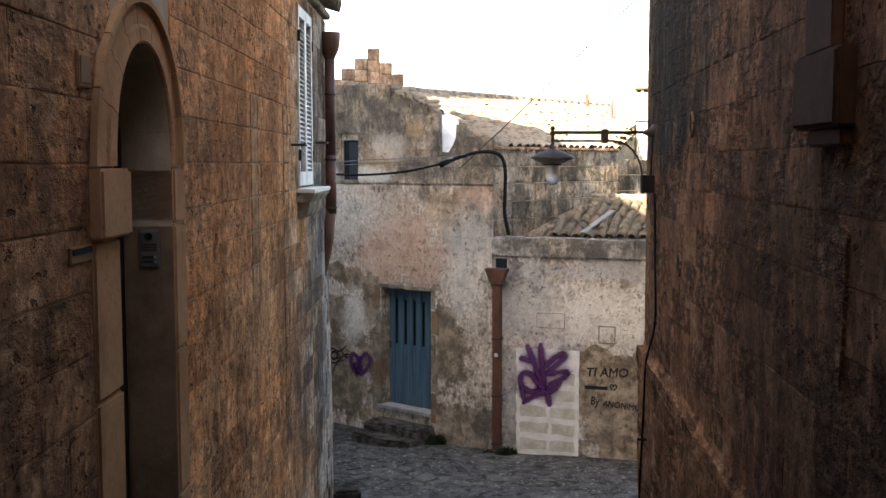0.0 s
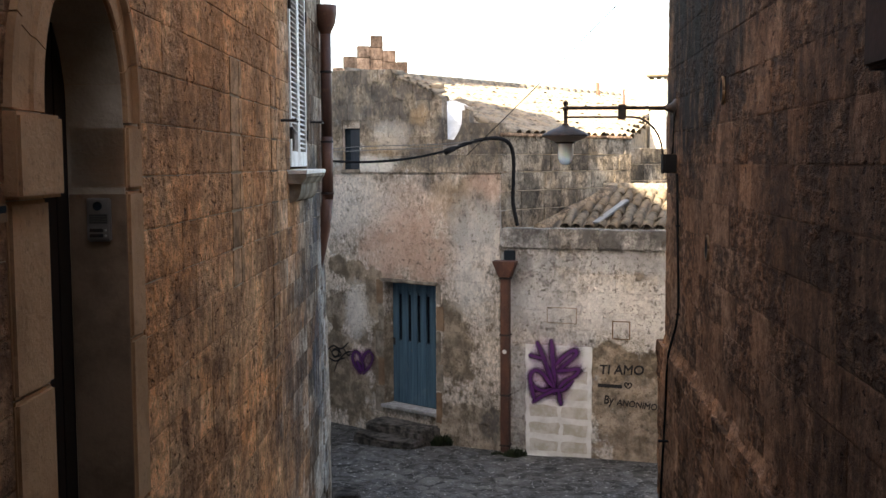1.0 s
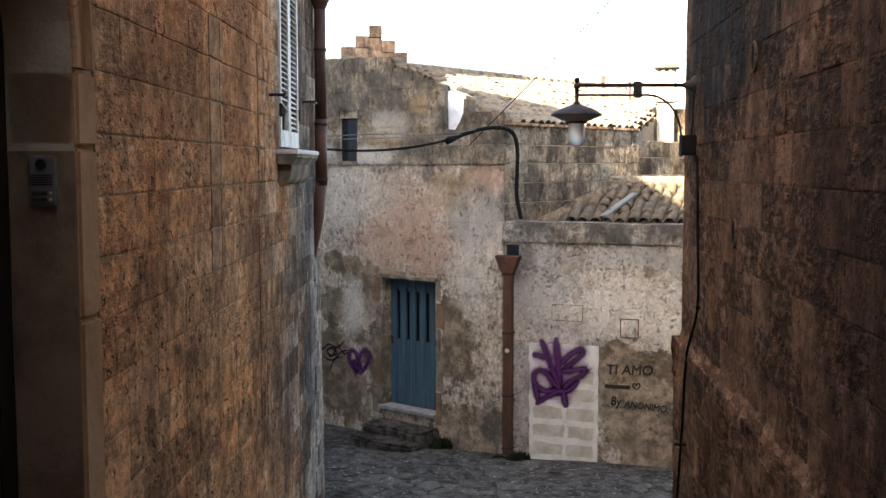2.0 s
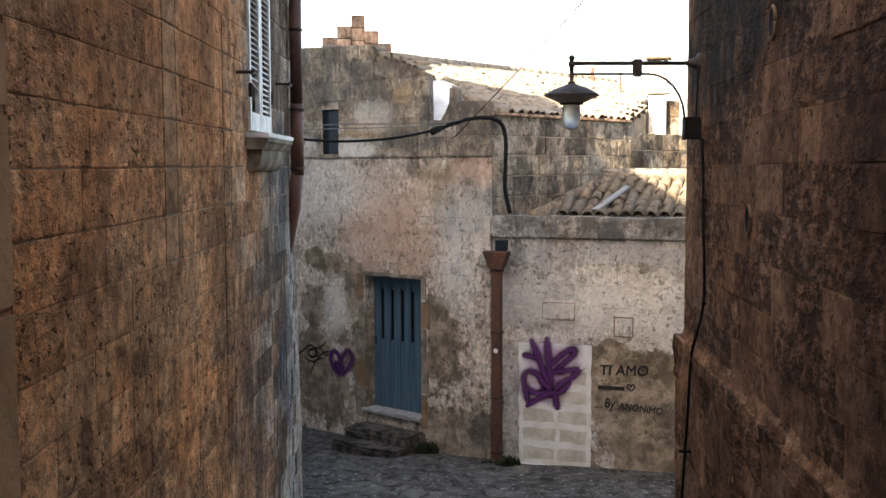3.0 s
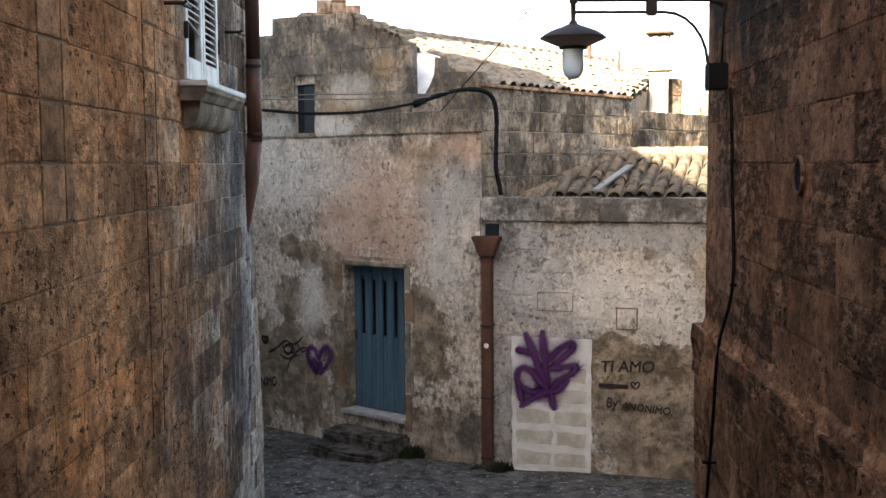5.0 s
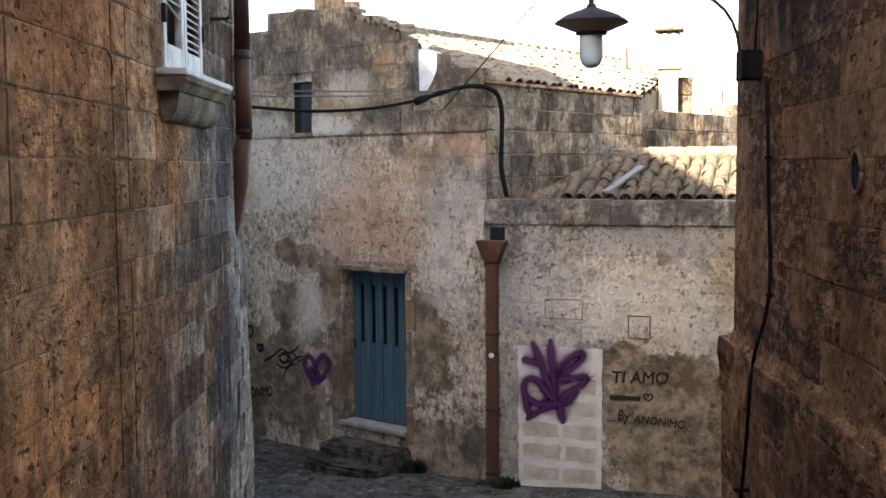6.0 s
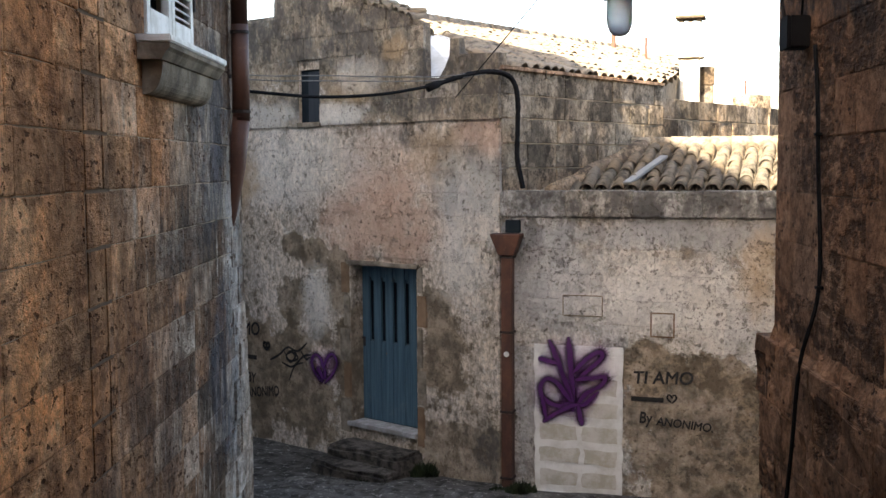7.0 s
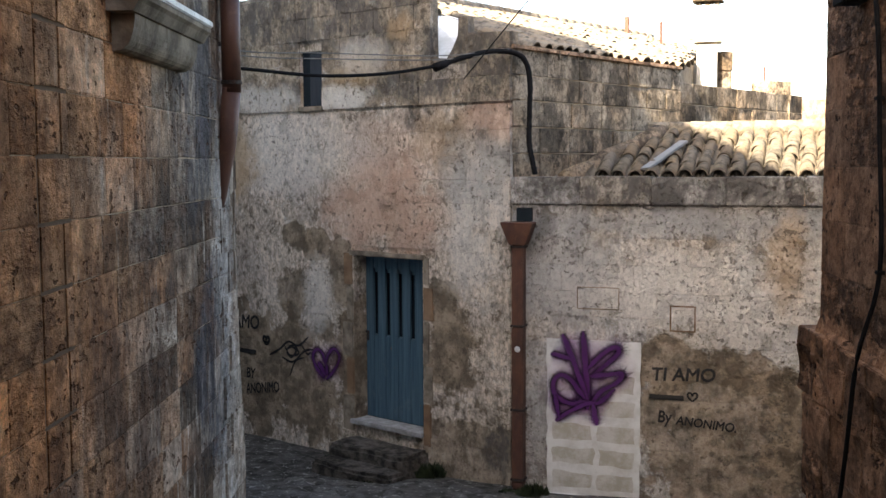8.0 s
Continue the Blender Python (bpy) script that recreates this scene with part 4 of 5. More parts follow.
for x, y, z0, z1, r in ((3.77, 23.75, 2.0, 2.98, 0.045), (4.17, 22.87, 1.8, 2.78, 0.025), (5.75, 22.4, 1.2, 2.0, 0.018)):
    bm = bmesh.new()
    tube(bm, [(0, 0, z0 - 3.5), (0.004, 0, (z0 + z1) / 2), (0, 0, z1)], r, 8)
    ob = part("roof_post", bm, "pipe", label="short rusty post standing on the roofs", m=pose(x, y, 0))
    tagged(ob, category="post", group="roof posts")
# closing roofs and yards behind, below the sight line
closing("house_behind", 2.2, 9.0, 24.5, 28, -3.5, 1.6, "gable_stone", "plain house behind the roofs")

# ---------------------------------------------------------------- portal in the left wall
portal = new("arched_portal")
portal.matrix_basis = wall_pose(LEFT)
tagged(portal, "arched stone doorway with dressed jambs and dark door", "doorway", kind="structure")
MID, HALF, BAND = (A0 + A1) / 2, (A1 - A0) / 2, 0.21


def ring(t, out):
    """A point of the arch line; t from 0 (near spring) to 1, out beyond the opening."""
    a = math.pi * t
    out *= 1.5 - 0.85 * t
    return MID - (HALF + out) * math.cos(a), SPRING + (APEX - SPRING + out * 0.85) * math.sin(a) ** 0.9


N = 9
for k in range(N):
    bm = bmesh.new()
    t0, t1 = (k + 0.012) / N, (k + 1 - 0.012) / N
    prof = [(0.0, 0.24), (0.0, -0.006), (0.010, -0.014), (0.07, -0.014), (0.085, -0.006), (0.165, -0.006), (0.18, -0.03), (BAND, -0.03), (BAND, 0.05)]
    cols = []
    for q in range(5):
        t = t0 + (t1 - t0) * q / 4
        cols.append([bm.verts.new((ring(t, o)[0], y, ring(t, o)[1])) for o, y in prof])
    for c0, c1 in zip(cols, cols[1:]):
        for i in range(len(prof) - 1):
            bm.faces.new((c0[i], c0[i + 1], c1[i + 1], c1[i]))
    bm.faces.new(cols[0][::-1])
    bm.faces.new(cols[-1])
    part("voussoir", bm, "portal", portal)
for side, a, b in (("near", A0 - 0.315, A0), ("far", A1, A1 + 0.2)):
    z = SPRING - 0.005
    heights = (0.275, 0.62, 0.72, 0.75, 0.3)
    for i, h in enumerate(heights):
        bm = bmesh.new()
        grow = 0.04 if (side == "near" and i == 0) else 0.0
        box(bm, a - grow * 0.3, b + grow, -0.014 - grow, 0.238, z - h + 0.006, z, 0.012)
        part("jamb_stone", bm, "portal", portal)
        z -= h
bm = bmesh.new()
box(bm, A1 - 0.012, A1 + 0.004, 0.0, 0.235, -1.1, SPRING - 0.29, 0.003)
part("reveal_render", bm, "render", portal, "grey-brown rendered door reveal")
bm = bmesh.new()
box(bm, A0 - 0.1, A1 + 0.1, 0.254, 0.31, -1.15, 2.1)
leaf = part("door_leaf", bm, "dark_wood", portal, "nearly black plank door")
for i in range(6):
    bm = bmesh.new()
    box(bm, A0 + 0.02 + i * 0.145, A0 + 0.155 + i * 0.145, 0.238, 0.252, -1.0, 1.98, 0.006)
    part("board", bm, "dark_wood", leaf)
bm = bmesh.new()
box(bm, A0 - 0.02, A1 + 0.02, -0.12, 0.25, -1.2, -0.98, 0.015)
part("threshold", bm, "step_stone", portal)

# door phone on the far reveal
ph = new("intercom")
ph.matrix_basis = pose(-1.216, at(LEFT, A1 - 0.013, 0).y, 1.055, 0, 0, 0)
tagged(ph, "grey metal door intercom panel with camera and call buttons", "intercom")
bm = bmesh.new()
box(bm, -0.05, 0.05, -0.018, 0, -0.09, 0.09, 0.006)
part("case", bm, "panel", ph)
bm = bmesh.new()
box(bm, -0.043, 0.043, -0.022, -0.018, -0.08, 0.08, 0.002)
face = part("face_plate", bm, "panel", ph)
bm = bmesh.new()
lathe(bm, [(0.0, 0), (0.014, 0.0), (0.018, -0.002), (0.018, -0.006)], 20)
part("camera_eye", bm, "void", face, "round black camera window", m=Matrix.Translation((0, -0.026, 0.057)) @ pose(0, 0, 0, -90))
for i in range(5):
    bm = bmesh.new()
    box(bm, -0.038, 0.038, -0.025, -0.0215, 0.018 - i * 0.008, 0.022 - i * 0.008, 0.001)
    part("speaker_slot", bm, "iron", face)
for i in range(2):
    bm = bmesh.new()
    box(bm, -0.036, 0.02, -0.027, -0.0215, -0.05 - i * 0.022, -0.036 - i * 0.022, 0.002)
    part("call_button", bm, "iron", face)
    bm = bmesh.new()
    lathe(bm, [(0, 0.002), (0.004, 0.002), (0.005, -0.001)], 10)
    part("button_lamp", bm, "limewash", face, m=Matrix.Translation((0.03, -0.0235, -0.043 - i * 0.022)) @ pose(0, 0, 0, 90))

bm = bmesh.new()
box(bm, 0, 0.235, -0.008, 0.02, -0.045, 0.012, 0.003)
slot = part("mail_slot", bm, "plate", label="letter slot in a pale stone plate", m=wall_pose(LEFT) @ Matrix.Translation((-1.43, -0.004, 1.155)))
tagged(slot, category="mail slot")
# black strip on the plate paints in the dark of the slit
bm = bmesh.new()
box(bm, 0.015, 0.22, -0.012, -0.006, -0.016, 0.006, 0.002)
part("flap", bm, "void", slot, "black strip for the darkness of the open slit")
bm = bmesh.new()
box(bm, -0.07, 0.07, -0.012, 0.01, -0.065, 0.065, 0.004)
bm2 = bmesh.new()
pl = part("small_plaque", bm, "portal", label="small framed stone plaque set in the wall", m=wall_pose(LEFT) @ Matrix.Translation((-1.24, -0.004, 1.805)))
tagged(pl, category="plaque")
box(bm2, -0.055, 0.055, -0.016, -0.011, -0.05, 0.05, 0.003)
part("inset", bm2, "plate", pl)

# ---------------------------------------------------------------- shuttered window
win = new("window_1")
win.matrix_basis = wall_pose(LEFT)
tagged(win, "window with closed white louvred shutters, one slat broken", "window", kind="structure")
# near-black sheet in place of the unlit room behind the shutters
bm = bmesh.new()
box(bm, W0 - 0.02, W1 + 0.02, 0.2, 0.24, WZ0 - 0.02, WZ1 + 0.02)
part("dark_room", bm, "void", win)
for side in (0, 1):
    a = W0 + 0.015 + side * 0.477
    b = a + 0.473
    sh = new("shutter")
    sh.parent = win
    for x0, x1, z0, z1 in ((a, a + 0.065, WZ0 + 0.02, WZ1 - 0.02), (b - 0.065, b, WZ0 + 0.02, WZ1 - 0.02), (a + 0.065, b - 0.065, WZ0 + 0.02, WZ0 + 0.15), (a + 0.065, b - 0.065, WZ1 - 0.12, WZ1 - 0.02)):
        bm = bmesh.new()
        box(bm, x0, x1, -0.012, 0.028, z0, z1, 0.004)
        part("rail", bm, "shutter", sh)
    n = 31
    for i in range(n):
        z = WZ0 + 0.185 + i * (WZ1 - WZ0 - 0.35) / n
        if side == 0 and i in (0, 1, 2, 3):
            continue
        bm = bmesh.new()
        tilt = Matrix.Translation(((a + b) / 2, 0.008, z)) @ Euler((radians(38), (0.16 if side == 0 and i == 4 else 0.0), 0)).to_matrix().to_4x4()
        box(bm, -(b - a) / 2 + 0.06, (b - a) / 2 - 0.06, -0.018, 0.018, -0.004, 0.004, 0.002, tilt)
        part("slat", bm, "shutter", sh)
    for z in (WZ0 + 0.3, WZ1 - 0.3):
        bm = bmesh.new()
        x = a - 0.005 if side == 0 else b - 0.012
        box(bm, x, x + 0.02, -0.026, 0.0, z - 0.05, z + 0.05, 0.004)
        part("hinge", bm, "iron", sh)
# iron bars that hold the shutters back
for s0, z0 in ((4.03, 1.62), (5.73, 1.67)):
    bm = bmesh.new()
    tube(bm, [(0, 0.05, 0), (0, -0.11, 0), (0, -0.125, 0.012)], 0.011, 8)
    tube(bm, [(0.0, -0.09, -0.002), (0.16, -0.11, -0.004)], 0.010, 8)
    hk = part("shutter_stay", bm, "iron", label="black iron shutter stay fixed in the wall", m=wall_pose(LEFT) @ Matrix.Translation((s0, 0, z0)))
    tagged(hk, category="hook", group="shutter stays")
# moulded sill on its bracket
sill = new("window_sill")
sill.matrix_basis = wall_pose(LEFT)
tagged(sill, "moulded limestone window sill with a pale slab on top", "sill", kind="structure")


def moulding(bm, prof, a, b):
    """A profile of (out, z) swept along the wall, with its ends returned."""
    loop0 = [bm.verts.new((a - min(o, 0.16) * 0.0, -o, z)) for o, z in prof]
    loop1 = [bm.verts.new((b, -o, z)) for o, z in prof]
    for i in range(len(prof)):
        k = (i + 1) % len(prof)
        bm.faces.new((loop0[i], loop0[k], loop1[k], loop1[i]))
    bm.faces.new(loop0[::-1])
    bm.faces.new(loop1)


S0, S1, SZ = 4.33, 5.60, 1.232
bm = bmesh.new()
box(bm, S0, S1, -0.165, 0.08, SZ - 0.035, SZ, 0.006)
part("slab", bm, "shutter", sill, "pale worn top slab")
bm = bmesh.new()
moulding(bm, [(0.0, SZ - 0.037), (0.155, SZ - 0.037), (0.155, SZ - 0.06), (0.14, SZ - 0.075), (0.125, SZ - 0.10), (0.115, SZ - 0.115), (0.0, SZ - 0.115)], S0 + 0.01, S1 - 0.01)
part("cornice", bm, "sill", sill)
bm = bmesh.new()
moulding(bm, [(0.0, SZ - 0.117)] + [(0.095 * math.cos(math.pi / 2 * k / 8) ** 0.8 + 0.008 if k < 8 else 0.008, SZ - 0.117 - 0.155 * math.sin(math.pi / 2 * k / 8)) for k in range(9)] + [(0.0, SZ - 0.272)], S0 + 0.08, S1 - 0.09)
part("corbel", bm, "sill", sill)

# eave over the wall, gutter head and downpipe
ev = new("eave")
ev.matrix_basis = wall_pose(LEFT)
tagged(ev, "roof edge of clay tiles on a stone cornice", "eave", kind="structure")
bm = bmesh.new()
box(bm, -16, LEFT_END, -0.06, 0.5, 3.025, 3.09, 0.01)
part("cornice", bm, "sill", ev)
bm = bmesh.new()
rnd = random.Random(71)
for i in range(32):
    tile_bm(bm, 0.5, 0.095, 0.08, 0.014, 7, Matrix.Translation((0.2 + i * 0.205, -0.18 + rnd.uniform(-.015, .015), 3.10)) @ Euler((0.28, rnd.uniform(-.05, .05), rnd.uniform(-.04, .04))).to_matrix().to_4x4())
part("tile_row", bm, "tile_many", ev, smooth=True)

dp = new("downpipe")
DPX, DPY = -0.885, 11.60
dp.matrix_basis = pose(DPX, DPY, 0)
tagged(dp, "rusty brown round downpipe with a funnel head on the corner", "downpipe")
bm = bmesh.new()
tube(bm, [(-0.16, 0.03, 0.1), (-0.10, 0.025, 0.3), (-0.035, 0.012, 0.62), (0, 0, 0.95)], [0.052, 0.054, 0.056, 0.058], 16)
tube(bm, [(0, 0, 0.92), (0, 0, 1.55)], 0.058, 16)
tube(bm, [(0, 0, 1.5), (0, 0, 2.62)], 0.055, 16)
part("pipe", bm, "pipe", dp, smooth=True)
bm = bmesh.new()
lathe(bm, [(0.05, 2.56), (0.062, 2.6), (0.10, 2.68), (0.115, 2.78), (0.118, 2.86), (0.11, 2.86), (0.10, 2.78), (0.045, 2.6)], 20)
part("funnel", bm, "pipe", dp, smooth=True)
for z in (0.98, 1.5, 2.2):
    bm = bmesh.new()
    lathe(bm, [(0.054, -0.012), (0.064, -0.010), (0.064, 0.010), (0.054, 0.012)], 16, (0, 0, z))
    part("clamp", bm, "iron", dp)
bm = bmesh.new()
box(bm, -0.25, -0.02, -0.015, 0.015, 1.2, 1.225)
part("wall_hook", bm, "iron", dp)
# flared stone foot of the corner
foot = new("corner_scarp")
foot.matrix_basis = wall_pose(LEFT)
tagged(foot, "battered foot of pale rough stones at the corner", "masonry", kind="structure")
rnd = random.Random(77)
z, k = -2.9, 0
while z < 0.15:
    h = rnd.uniform(0.22, 0.3)
    f = max(0.0, min(1.0, (0.2 - z) / 1.6))
    bm = bmesh.new()
    e = LEFT_END + 0.02 + 0.22 * f
    box(bm, LEFT_END - 0.12 - 0.2 * (k % 2), e, -0.010 - 0.008 * f, 0.45, z, z + h - 0.003, 0.006)
    for v in bm.verts:
        v.co += Vector((0.22 * (-(v.co.z - z) / 1.6 if v.co.x > LEFT_END and f < 1 else 0) + 0.012 * noise.noise(v.co * 3), 0.008 * noise.noise(v.co * 3 + Vector((3, 1, 2))), 0))
    part("stone", bm, "left_stone", foot)
    z += h
    k += 1

# ---------------------------------------------------------------- right wall: rough plinth, lamp, box, cable
pli = new("plinth_right")
pli.matrix_basis = wall_pose(RIGHT)
tagged(pli, "projecting plinth of broken brown rubble", "masonry", kind="structure")
rnd = random.Random(83)


z = -2.9
while z < -0.42:
    h = rnd.uniform(0.24, 0.31)
    top = min(z + h, -0.38)
    s = -0.24 + 0.2 * min(1.0, max(0.0, -0.6 - z)) + rnd.uniform(-0.03, 0.03)
    while s < 9.0:
        L = rnd.uniform(0.24, 0.55)
        bm = bmesh.new()
        out = 0.045 + rnd.uniform(-0.003, 0.003)
        box(bm, s, s + L - 0.002, -out, 0.02 if s > 0 else 0.4, z, top - 0.001, 0.005)
        bmesh.ops.subdivide_edges(bm, edges=[e for e in bm.edges if e.calc_length() > 0.12], cuts=2, use_grid_fill=True)
        for v in bm.verts:
            v.co += Vector((0.014 * noise.noise(v.co * 7), 0.03 * noise.noise(v.co * 6), 0.008 * noise.noise(v.co * 8)))
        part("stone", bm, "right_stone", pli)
        s += L
    z += h
bm = bmesh.new()
rows = []
for i in range(240):
    s = 0.01 + i * 0.0385
    rows.append([])
    for k, (out, z) in enumerate(((0.0, -0.29), (0.014, -0.34), (0.03, -0.38), (0.044, -0.43), (0.046, -0.50), (0.03, -0.58))):
        p = Vector((s * 6.5, k * 1.7, 2.0))
        w = noise.noise(p) + 0.6 * noise.noise(p * 2.7)
        rows[-1].append(bm.verts.new((s, -max(0.0, out + 0.02 * w), z + 0.016 * w)))
for r, q in zip(rows, rows[1:]):
    for k in range(5):
        bm.faces.new((r[k], q[k], q[k + 1], r[k + 1]))
ob = part("broken_top", bm, "right_stone", pli, "crumbling mortar and rubble along the top")
tagged(ob, kind="stuff")

lamp = new("wall_lamp")
lamp.matrix_basis = pose(0, 9.87, 0)
tagged(lamp, "dark iron bracket street lamp with enamel shade and opal globe", "street lamp")
WX = 2.25
AZ = 1.742
bm = bmesh.new()
tube(bm, [(1.315, 0, AZ), (WX - 0.03, 0, AZ)], 0.016, 12)
part("arm", bm, "iron", lamp, smooth=True)
bm = bmesh.new()
tube(bm, [(1.32, 0, AZ - 0.078)] + [(x, 0, AZ - 0.078) for x in (1.5, 1.7, 1.88)] + [(1.88 + 0.27 * math.sin(a), 0, AZ - 0.078 - 0.33 * (1 - math.cos(a))) for a in (0.25, 0.5, 0.75, 1.0, 1.25, 1.5)] + [(2.155, 0, 1.33)], 0.0095, 10)
part("brace_rod", bm, "iron", lamp, smooth=True)
bm = bmesh.new()
box(bm, 1.765, 1.83, -0.025, 0.025, AZ - 0.1, AZ + 0.03, 0.008)
part("clamp", bm, "iron", lamp)
bm = bmesh.new()
lathe(bm, [(0.0, 0.0), (0.018, 0.0), (0.028, 0.02), (0.032, 0.04), (0.05, 0.07), (0.075, 0.085), (0.078, 0.10), (0.0, 0.10)], 20)
part("wall_flange", bm, "iron", lamp, smooth=True, m=Matrix.Translation((WX - 0.09, 0, AZ)) @ pose(0, 0, 0, 0, 90))
bm = bmesh.new()
lathe(bm, [(0.0, 0.062), (0.018, 0.055), (0.024, 0.04), (0.018, 0.022), (0.012, 0.016), (0.024, 0.008), (0.026, -0.02), (0.017, -0.028), (0.015, -0.13), (0.026, -0.135), (0.028, -0.15)], 20, (1.315, 0, AZ))
part("finial_stem", bm, "iron", lamp, smooth=True)
bm = bmesh.new()
lathe(bm, [(0.026, AZ - 0.148), (0.055, AZ - 0.16), (0.10, AZ - 0.176), (0.15, AZ - 0.196), (0.192, AZ - 0.222), (0.205, AZ - 0.234), (0.205, AZ - 0.238)], 32, (1.315, 0, 0))
shade = part("shade", bm, "iron", lamp, "dark domed enamel shade", True)
bm = bmesh.new()
lathe(bm, [(0.204, AZ - 0.239), (0.17, AZ - 0.252), (0.12, AZ - 0.274), (0.085, AZ - 0.288), (0.0, AZ - 0.288)], 32, (1.315, 0, 0))
part("reflector", bm, "enamel", shade, "pale enamelled underside", True)
bm = bmesh.new()
lathe(bm, [(0.086, AZ - 0.278), (0.088, AZ - 0.3), (0.07, AZ - 0.303), (0.07, AZ - 0.28)], 24, (1.315, 0, 0))
part("collar", bm, "iron", shade)
bm = bmesh.new()
lathe(bm, [(0.064, AZ - 0.298), (0.066, AZ - 0.33), (0.066, AZ - 0.40), (0.062, AZ - 0.432), (0.05, AZ - 0.462), (0.03, AZ - 0.48), (0.0, AZ - 0.486)], 24, (1.315, 0, 0))
part("globe", bm, "opal", shade, "milky glass globe, unlit", True)

jb = new("junction_box")
jb.matrix_basis = wall_pose(RIGHT) @ Matrix.Translation((0.6, 0, 1.265))
tagged(jb, "black plastic junction box on the wall below the lamp", "junction box")
bm = bmesh.new()
box(bm, -0.075, 0.075, -0.105, 0.0, -0.08, 0.08, 0.008)
jcase = part("case", bm, "cable", jb)
bm = bmesh.new()
box(bm, -0.08, 0.08, -0.118, -0.106, -0.085, 0.085, 0.006)
part("lid", bm, "cable", jcase)
bm = bmesh.new()
cpts = [(0.82, 1.18), (0.88, 0.95), (0.92, 0.6), (0.97, 0.02), (0.93, -0.35), (0.80, -0.8), (0.66, -1.25), (0.53, -1.7), (0.42, -2.4)]
tube(bm, curve_pts([(s, -0.02 - (0.07 if z < -0.3 else 0), z) for s, z in cpts], 6), 0.0105, 8)
cb = part("lamp_cable", bm, "cable", label="black cable sagging down the wall from the box", smooth=True, m=wall_pose(RIGHT))
tagged(cb, category="cable")
bm = bmesh.new()
tube(bm, [(0.6, -0.03, 1.35), (0.62, -0.025, 1.55), (0.6, -0.02, 1.70)], 0.007, 8)
cb = part("lamp_wire", bm, "cable", label="thin black wire between lamp and box", smooth=True, m=wall_pose(RIGHT))
tagged(cb, category="cable")
for s, z in ((0.97, 0.02), (0.9, 0.75), (0.70, -1.12)):
    bm = bmesh.new()
    box(bm, s - 0.02, s + 0.02, -0.036 - (0.1 if z < -0.3 else 0), 0.0, z - 0.008, z + 0.008, 0.003)
    ob = part("cable_clip", bm, "cable", label="small black cable clip nailed to the wall", m=wall_pose(RIGHT))
    tagged(ob, category="clip", group="cable clips")

# old tether loops cut in the wall
for s0, z0 in ((2.34, 0.68), (2.84, 1.735)):
    tr = new("tether_loop")
    tr.matrix_basis = wall_pose(RIGHT) @ Matrix.Translation((s0, 0, z0))
    tagged(tr, "old oval stone tether loop worn into the brown wall", "tether loop", group="tether loops")
    bm = bmesh.new()
    tube(bm, [(0.06 * math.cos(a * math.pi / 8), -0.012, 0.085 * math.sin(a * math.pi / 8)) for a in range(17)], 0.010, 8)
    part("rim", bm, "dark_mortar", tr, smooth=True)
    # black disc on the wall face paints in the hollow's shade
    bm = bmesh.new()
    lathe(bm, [(0.0, 0.0), (0.03, 0.0), (0.05, 0.006)], 16)
    part("hollow", bm, "void", tr, "black disc for the shade inside the loop", m=Matrix.Translation((0, -0.012, 0)) @ pose(0, 0, 0, 90) @ Matrix.Diagonal((1, 1.5, 1, 1)))

# meter box and pipe on the near part of the right wall
mb = new("meter_box")
mb.matrix_basis = wall_pose(RIGHT) @ Matrix.Translation((6.31, 0, 1.745))
tagged(mb, "dull red-brown metal meter box high on the wall", "meter box")
bm = bmesh.new()
box(bm, -0.32, 0.31, -0.07, 0.0, -0.15, 0.15, 0.01)
part("case", bm, "meter_paint", mb)
bm = bmesh.new()
box(bm, -0.30, 0.29, -0.08, -0.071, -0.135, 0.135, 0.006)
part("door", bm, "meter_paint", mb)
bm = bmesh.new()
box(bm, -0.18, 0.29, -0.05, 0.0, -0.22, -0.152, 0.01)
part("bracket", bm, "meter_paint", mb)
bm = bmesh.new()
box(bm, -0.24, 0.14, -0.05, 0.0, 0.152, 1.65, 0.008)
part("duct", bm, "meter_paint", mb, "flat painted duct rising from the box")
bm = bmesh.new()
slab(bm, [(6.49, 0.65), (6.55, 0.6), (6.58, 0.9), (6.60, 1.2), (6.50, 1.24), (6.48, 0.95)], [], -0.018, 0.0)
ob = part("plaster_strip", bm, "right_stone", label="narrow strip of old plaster on the wall", m=wall_pose(RIGHT))
tagged(ob, category="plaster")

# ---------------------------------------------------------------- door of the house across
door = new("door_1")
door.matrix_basis = wall_pose(FRONT)
tagged(door, "closed blue plank door with four slits in a worn stone surround", "door", kind="structure")
LX0, LX1, LZ0, LZ1 = DO0 + 0.012, DO1 - 0.004, DZ0 + 0.03, DZ1 - 0.035
# near-black sheet paints the darkness seen through the door slits
bm = bmesh.new()
box(bm, DO0 - 0.05, DO1 + 0.05, 0.30, 0.34, DZ0 - 0.1, DZ1 + 0.05)
part("dark_room", bm, "void", door)
bm = bmesh.new()
n = 9
wboard = (-1.41 - LX0) / n
edges = [LX0]
for i in range(n):
    edges.append(edges[-1] + wboard * (0.70 if i in (1, 3, 5, 7) else 1.24))
for i in range(n):
    slit = i in (1, 3, 5, 7)
    bm = bmesh.new()
    a, b = edges[i], edges[i + 1] - 0.004
    if slit:
        box(bm, a, b, 0.20, 0.235, LZ0, LZ1 - 0.95, 0.004)
        box(bm, a, b, 0.20, 0.235, LZ1 - 0.14, LZ1, 0.004)
    else:
        box(bm, a, b, 0.196, 0.235, LZ0, LZ1, 0.004)
    part("board", bm, "blue", door)
bm = bmesh.new()
box(bm, edges[-1], LX1, 0.196, 0.235, LZ0, LZ1, 0.004)
part("board", bm, "blue", door)
